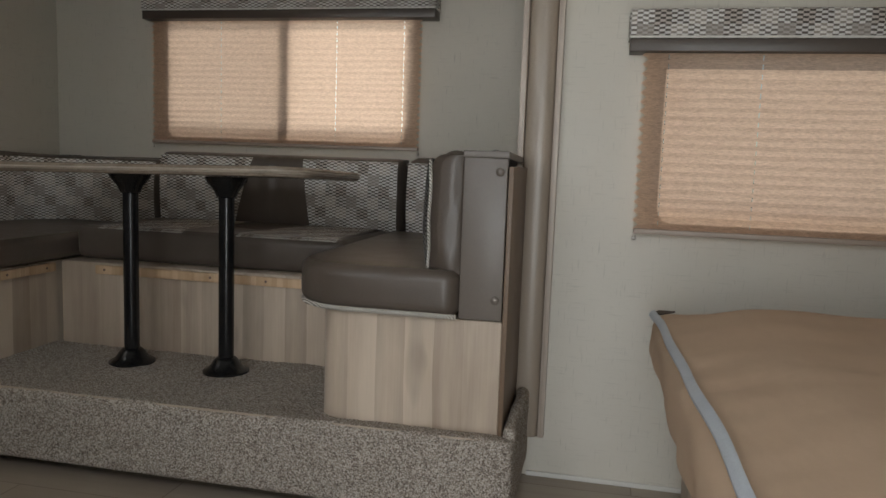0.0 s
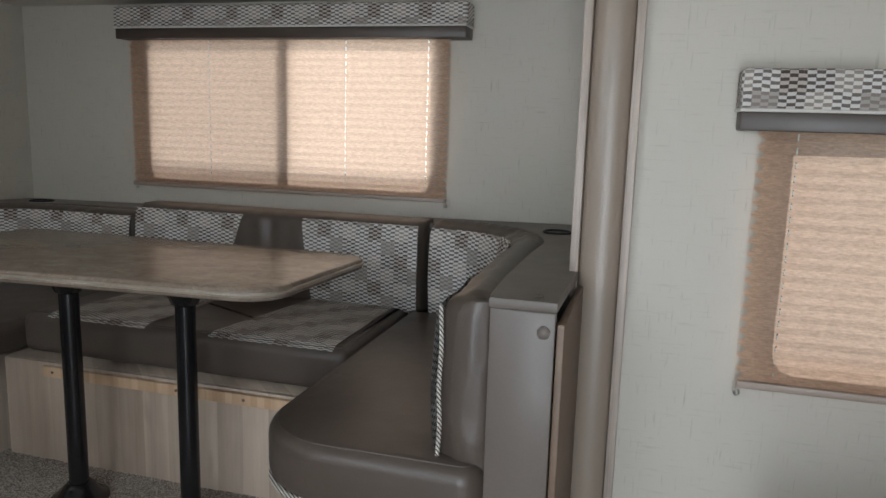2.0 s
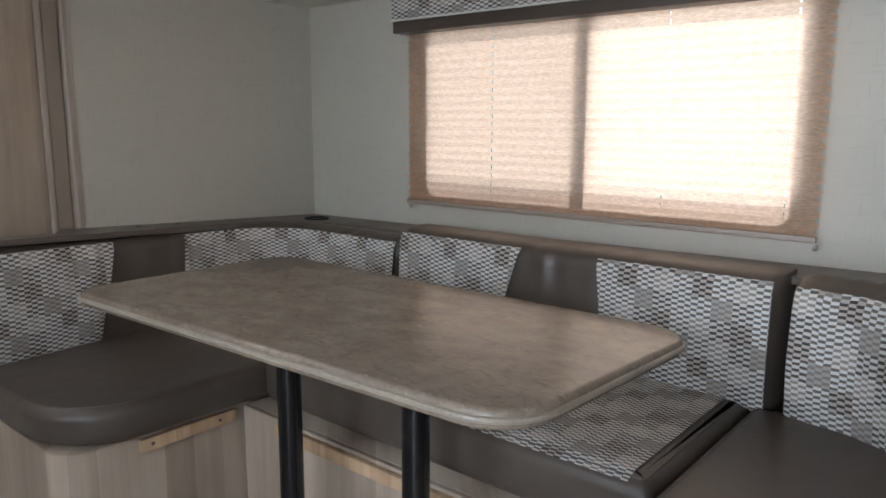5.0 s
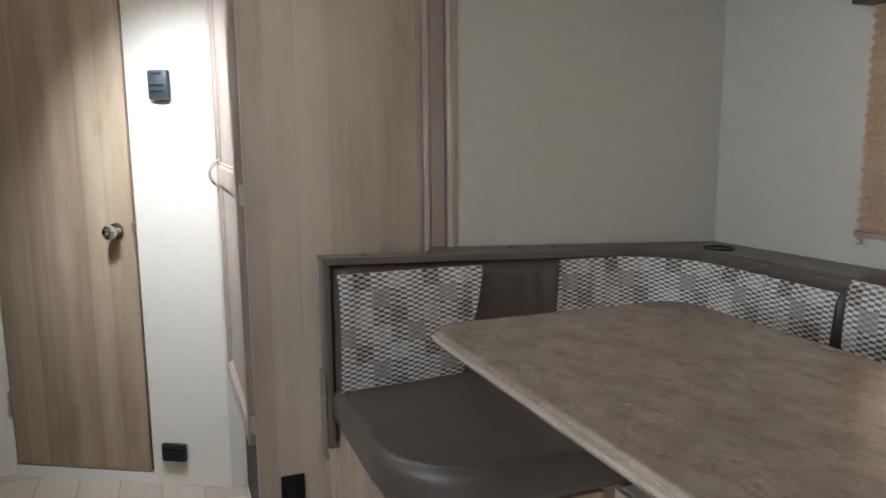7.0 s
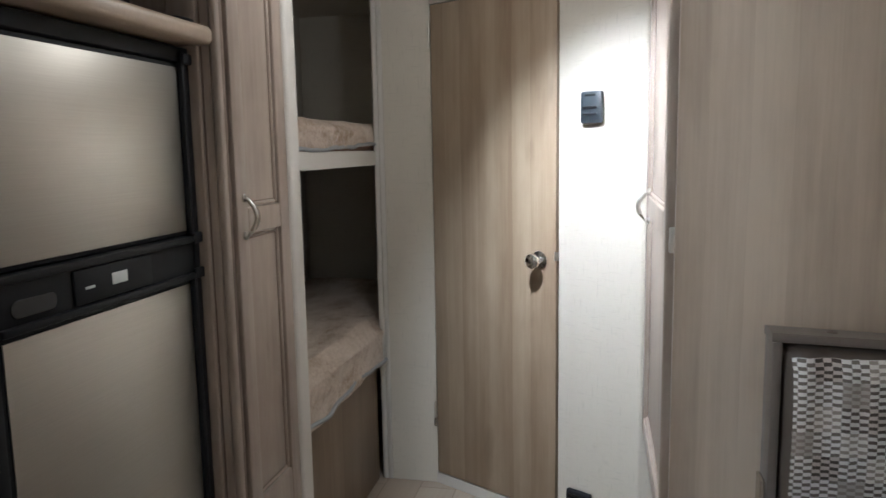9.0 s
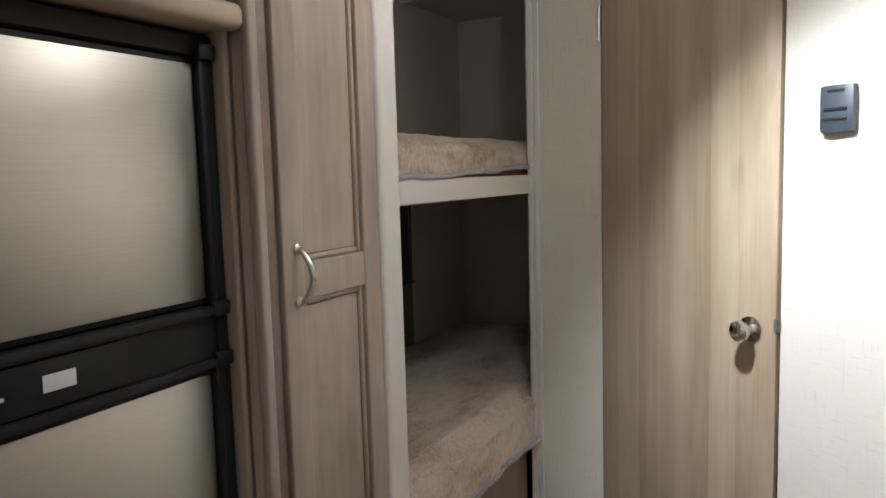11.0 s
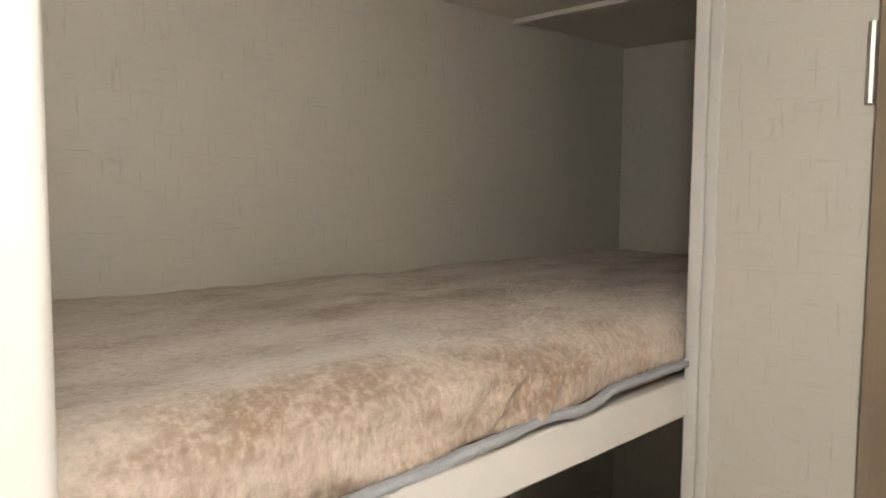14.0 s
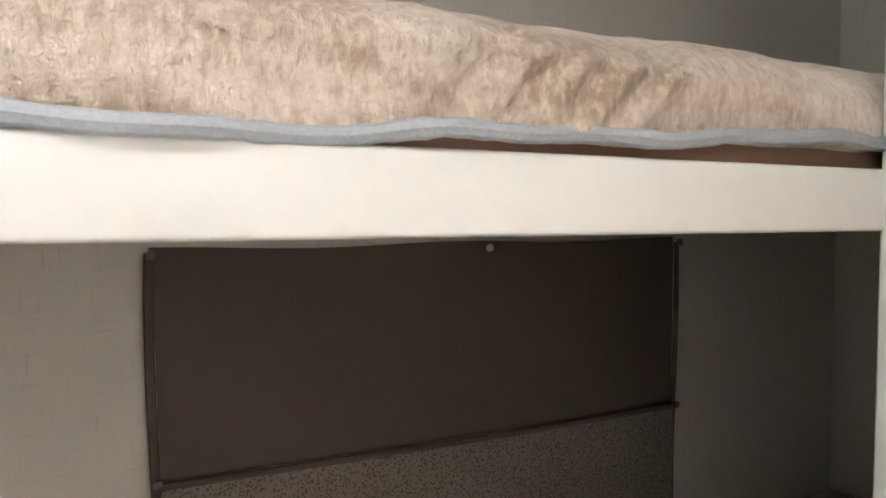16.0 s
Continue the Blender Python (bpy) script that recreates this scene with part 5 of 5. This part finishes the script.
fr = thing("fridge", "two-door fridge with brushed steel fronts in a black frame", "fridge")
part("body", rbox(-2.323, EY + 0.05, 0.23, -1.708, FY - 0.03, 1.655, 0.004), BLACKP, fr)
for nm, b in (("frame_side", (-2.323, FY - 0.03, 0.23, -2.3005, FY + 0.022, 1.662)), ("frame_side", (-1.735, FY - 0.03, 0.23, -1.708, FY + 0.022, 1.662)),
              ("frame_top", (-2.300, FY - 0.03, 1.631, -1.736, FY + 0.018, 1.662)), ("frame_foot", (-2.300, FY - 0.03, 0.23, -1.736, FY + 0.018, 0.29))):
    part(nm, rbox(*b, r=0.004), BLACKP, fr)
for nm, z0, z1 in (("freezer_door", 1.252, 1.628), ("fridge_door", 0.294, 1.152)):
    d = part(nm, rbox(-2.2995, FY - 0.03, z0, -1.738, FY + 0.010, z1, 0.004), BLACKP, fr)
    part("steel_front", rbox(-2.287, FY + 0.011, z0 + 0.010, -1.752, FY + 0.014, z1 - 0.010, 0.001), STEEL, d, "brushed stainless steel panel")
    part("edge_bar", rbox(-2.2995, FY + 0.0105, z0, -2.2885, FY + 0.026, z1, 0.004), BLACKP, d)
band = part("control_band", rbox(-2.2995, FY - 0.03, 1.154, -1.738, FY + 0.020, 1.250, 0.005, rings=2), BLACKP, fr, "black control band with a recessed pull")
part("upper_lip", rbox(-2.303, FY + 0.019, 1.236, -1.738, FY + 0.032, 1.250, 0.004), BLACKP, band)
part("lower_lip", rbox(-2.303, FY + 0.019, 1.154, -1.738, FY + 0.032, 1.168, 0.004), BLACKP, band)
part("control_panel", rbox(-2.130, FY + 0.0205, 1.171, -1.905, FY + 0.027, 1.233, 0.003), BLACKP, band)
part("display", rbox(-2.048, FY + 0.0272, 1.192, -2.003, FY + 0.0285, 1.214, 0.001), LCD, band, "small pale display")
part("mark", rbox(-1.955, FY + 0.0272, 1.196, -1.930, FY + 0.028, 1.201, 0.0005), LCD, band)
part("pull_recess", slab(rrect(-1.865, 1.178, -1.765, 1.208, 0.014, 0.014, 0.014, 0.014, 6), 0.0, 0.003, 0.001, 1), BLACK, band)
bpy.data.objects["pull_recess"].matrix_local = Matrix(((1, 0, 0, 0), (0, 0, 1, FY + 0.021), (0, 1, 0, 0), (0, 0, 0, 1)))
for z in (1.636, 1.245, 1.165):
    part("hinge_block", rbox(-2.319, FY + 0.023, z - 0.012, -2.284, FY + 0.034, z + 0.012, 0.004), BLACKP, fr)

PY = 0.612
pan = thing("pantry", "tall narrow glazed maple pantry cabinet with one panelled door", "cabinet")
part("carcass", rbox(-2.687, EY + 0.002, FZ, -2.386, PY, CZ, 0.003), MAPLE, pan)
part("dark_reveal", rbox(-2.387, PY + 0.0005, 0.30, -2.372, PY + 0.006, 2.06, 0.001), GLAZE, pan)
pdoor = framed_door(-2.683, -2.389, 0.36, 2.06, PY + 0.001, 1, [1.268], 0.056, "door", pan, bottom=0.2)
bow_handle(-2.423, PY + 0.023, 1.235, 1.325, 1, NICKEL, pdoor)

# ---- bunks ----
post = thing("bunk_post", "cream rounded post beside the bunk opening", "post", kind="structure")
part("post_face", rbox(-2.764, 0.585, FZ, -2.6885, 0.640, CZ, 0.014, (2, 2, 2), rings=4), CREAM, post)
trim2 = thing("trim_bunk_opening", "thin cream moulding down the bunk opening", "trim", kind="structure")
part("outer_bead", rbox(-3.668, 0.578, FZ, -3.650, 0.600, CZ, 0.005, rings=3), CREAM, trim2)
part("inner_bead", rbox(-3.672, 0.572, FZ, -3.664, 0.584, CZ, 0.003, rings=2), CREAM, trim2)
part("flat_strip", rbox(-3.656, 0.602, FZ, -3.650, 0.620, CZ, 0.002), CREAM, trim2)

RZ0, RZ1 = 1.374, 1.432
bunk = thing("upper_bunk", "upper bunk board with a cream front rail", "bunk")
part("front_rail", rbox(-4.598, 0.558, RZ0, -2.742, 0.584, RZ1, 0.004, rings=2), CREAM, bunk, "cream painted front rail")
part("deck", rbox(-4.598, EY + 0.002, RZ0 + 0.02, -2.742, 0.557, RZ1 - 0.012, 0.002), CREAM, bunk)


def zip_line(x):
    """The wavy height of the cover's zip edge along the bunk."""
    return 1.437 + 0.023 * min(1.0, max(0.0, (-3.06 - x) / 0.60)) + 0.0022 * math.sin(x * 21) + 0.0015 * math.sin(x * 47)


def fleece_mattress(x0, x1, y0, y1, z0, z1, name, label, droop, seed, edge=None):
    t = thing(name, label, "mattress", "bunk mattresses")
    bm = rbox(x0, y0, z0, x1, y1, z1, 0.045, (330, 40, 12), rings=5)
    for v in bm.verts:
        p = v.co
        if p.z < z1 - 0.05 and p.y > y1 - 0.046:
            p.y = y1
            if edge:
                p.z = max(p.z, edge(p.x))
        top = max(0.0, (p.z - (z1 - 0.05)) / 0.05)
        p.z += top * (0.010 * noise.noise(Vector((p.x * 5, p.y * 6, seed))) + 0.003 * noise.noise(Vector((p.x * 26, p.y * 30, seed))))
        if p.y > y1 - 0.06:
            f = (p.y - (y1 - 0.06)) / 0.06
            crease = math.sin((p.x * 34 + p.z * 22) + 3 * noise.noise(Vector((p.x * 4, 0, seed)))) * max(0.0, noise.noise(Vector((p.x * 3.1 + 4, 1.7, seed))))
            p.y += f * (0.012 * noise.noise(Vector((p.x * 8, p.z * 16, seed))) + 0.012 * crease)
            fold = sum(math.exp(-((p.x - (-3.195 - 0.044 * k) + 0.9 * (p.z - z0)) / 0.016) ** 2) for k in range(4)) * (0.35 + 0.65 * math.sin(math.pi * min(1.0, max(0.0, (p.z - z0) / (z1 - z0)))))
            p.y += f * 0.012 * fold
            p.z -= top * f * droop
    part("fleece_cover", bm, FLEECE, t, "soft tan fleece cover")
    return t


mz0, mz1, my1 = RZ1 + 0.002, 1.542, 0.574
up = fleece_mattress(-4.596, -2.745, EY + 0.004, my1, mz0, mz1, "mattress", "tan fleece-covered mattress with a grey zip edge on the upper bunk", 0.022, 3.0, zip_line)


zp = [(x, my1 + 0.010 + 0.004 * math.sin(x * 33), zip_line(x)) for x in np.linspace(-4.5, -2.78, 260)]
part("zip_edge", tube(zp, [0.0068 + 0.0016 * noise.noise(Vector((q[0] * 70, 0, 0))) for q in zp], 8), ZIP, up, "grey zip edge")
part("inner_foam", rbox(-4.5, my1 - 0.06, mz0 - 0.004, -3.08, my1 - 0.016, mz0 + 0.034, 0.004), plain("brown_ticking", (0.22, 0.13, 0.085), 0.8), up)

low = thing("lower_bunk_base", "brown woodgrain lower bunk base panel", "bunk base")
part("front_panel", rbox(-3.648, 0.545, FZ, -2.742, 0.562, 0.56, 0.003), wood("bunk_brown_wood", (0.16, 0.115, 0.075), (0.27, 0.20, 0.14), band=0.3), low)
part("deck", rbox(-4.598, EY + 0.002, 0.545, -2.742, 0.544, 0.56, 0.003), WOOD_DOOR, low)
lm = fleece_mattress(-4.596, -2.745, EY + 0.004, 0.592, 0.562, 0.745, "mattress", "rumpled tan fleece-covered mattress on the lower bunk", 0.05, 9.0)
part("zip_edge", tube([(x, 0.602 + 0.006 * math.sin(x * 29), 0.585 + 0.012 * math.sin(x * 11)) for x in np.linspace(-3.64, -2.78, 60)], 0.007, 8), ZIP, lm, "grey zip edge")

# fabric organiser on the wall over the lower bunk
org = thing("wall_organiser", "dark brown hanging fabric pocket with a mesh pouch on the wall", "organiser")


def sag_sheet(x0, x1, z0a, z0b, z1a, z1b, y, mat_, name, label="", sag=0.006):
    bm = bmesh.new()
    nx, nz = 28, 14
    g = []
    for i in range(nx + 1):
        f = i / nx
        x = x0 + (x1 - x0) * f
        lo_, hi_ = z0a + (z0b - z0a) * f, z1a + (z1b - z1a) * f - sag * math.sin(math.pi * 2 * f) ** 2
        g.append([(x + 0.008 * math.sin(math.pi * j / nz) * (1 if i == 0 else -1 if i == nx else 0), y + 0.010 * math.sin(math.pi * j / nz) + 0.004 * noise.noise(Vector((x * 6, j * 0.5, 2))), lo_ + (hi_ - lo_) * j / nz) for j in range(nz + 1)])
    fr_ = [[bm.verts.new(p) for p in c] for c in g]
    bk = [[bm.verts.new((p[0], p[1] - 0.003, p[2])) for p in c] for c in g]
    for s_ in (fr_, bk):
        for i in range(nx):
            for j in range(nz):
                bm.faces.new((s_[i][j], s_[i + 1][j], s_[i + 1][j + 1], s_[i][j + 1]))
    for i in range(nx):
        for j in (0, nz):
            bm.faces.new((fr_[i][j], fr_[i + 1][j], bk[i + 1][j], bk[i][j]))
    for i in (0, nx):
        for j in range(nz):
            bm.faces.new((fr_[i][j], fr_[i][j + 1], bk[i][j + 1], bk[i][j]))
    return part(name, bm, mat_, org, label)


sag_sheet(-4.07, -3.068, 0.72, 0.72, 1.346, 1.343, EY + 0.006, POCKET, "back_cloth")
sag_sheet(-4.066, -3.072, 0.70, 0.70, 1.000, 1.005, EY + 0.016, MESH, "mesh_pouch", "fine brown mesh pouch", 0.0)
part("hem", tube([(x, EY + 0.026, 1.002 + 0.004 * math.sin((x + 3.07) * 3.1)) for x in np.linspace(-4.068, -3.070, 24)], 0.006, 8), POCKET, org)
part("side_binding", tube([(-3.069 - 0.004 * math.sin(z * 9), EY + 0.016, z) for z in np.linspace(0.72, 1.335, 16)], 0.007, 8), POCKET, org)
part("side_binding", tube([(-4.070 + 0.004 * math.sin(z * 9), EY + 0.014, z) for z in np.linspace(0.72, 1.335, 16)], 0.005, 8), POCKET, org)
for x, z in ((-3.068, 1.333), (-3.62, 1.333), (-4.068, 1.335), (-3.073, 1.005), (-4.066, 1.003)):
    part("snap", lathe([(0.007, 0), (0.007, 0.004), (0.002, 0.006)], (x, EY + 0.026, z), (0, 1, 0), 12), NICKEL if x == -3.62 else BROWN, org)

# unseen ceiling ring for the added lamp turned towards the bathroom wall
dl = thing("added_lamp_ring", "small round ceiling ring, unseen, put round the added hall lamp", "ceiling light")
part("ring", lathe([(0.052, 0.0), (0.070, 0.0), (0.070, 0.006), (0.062, 0.010), (0.052, 0.010)], (HX, HY, CZ - 0.0105), (0, 0, 1), 28), NICKEL, dl)

# ---- outside ----
ground = rbox(-60, -60, -0.75, 60, 60, -0.70, 0.001)
tagged(link("ground", ground, plain("dry_gravel", (0.30, 0.27, 0.23), 0.9, grain=30, vary=0.3), smooth=False), "pale dry gravel ground around the trailer", "ground", kind="structure")
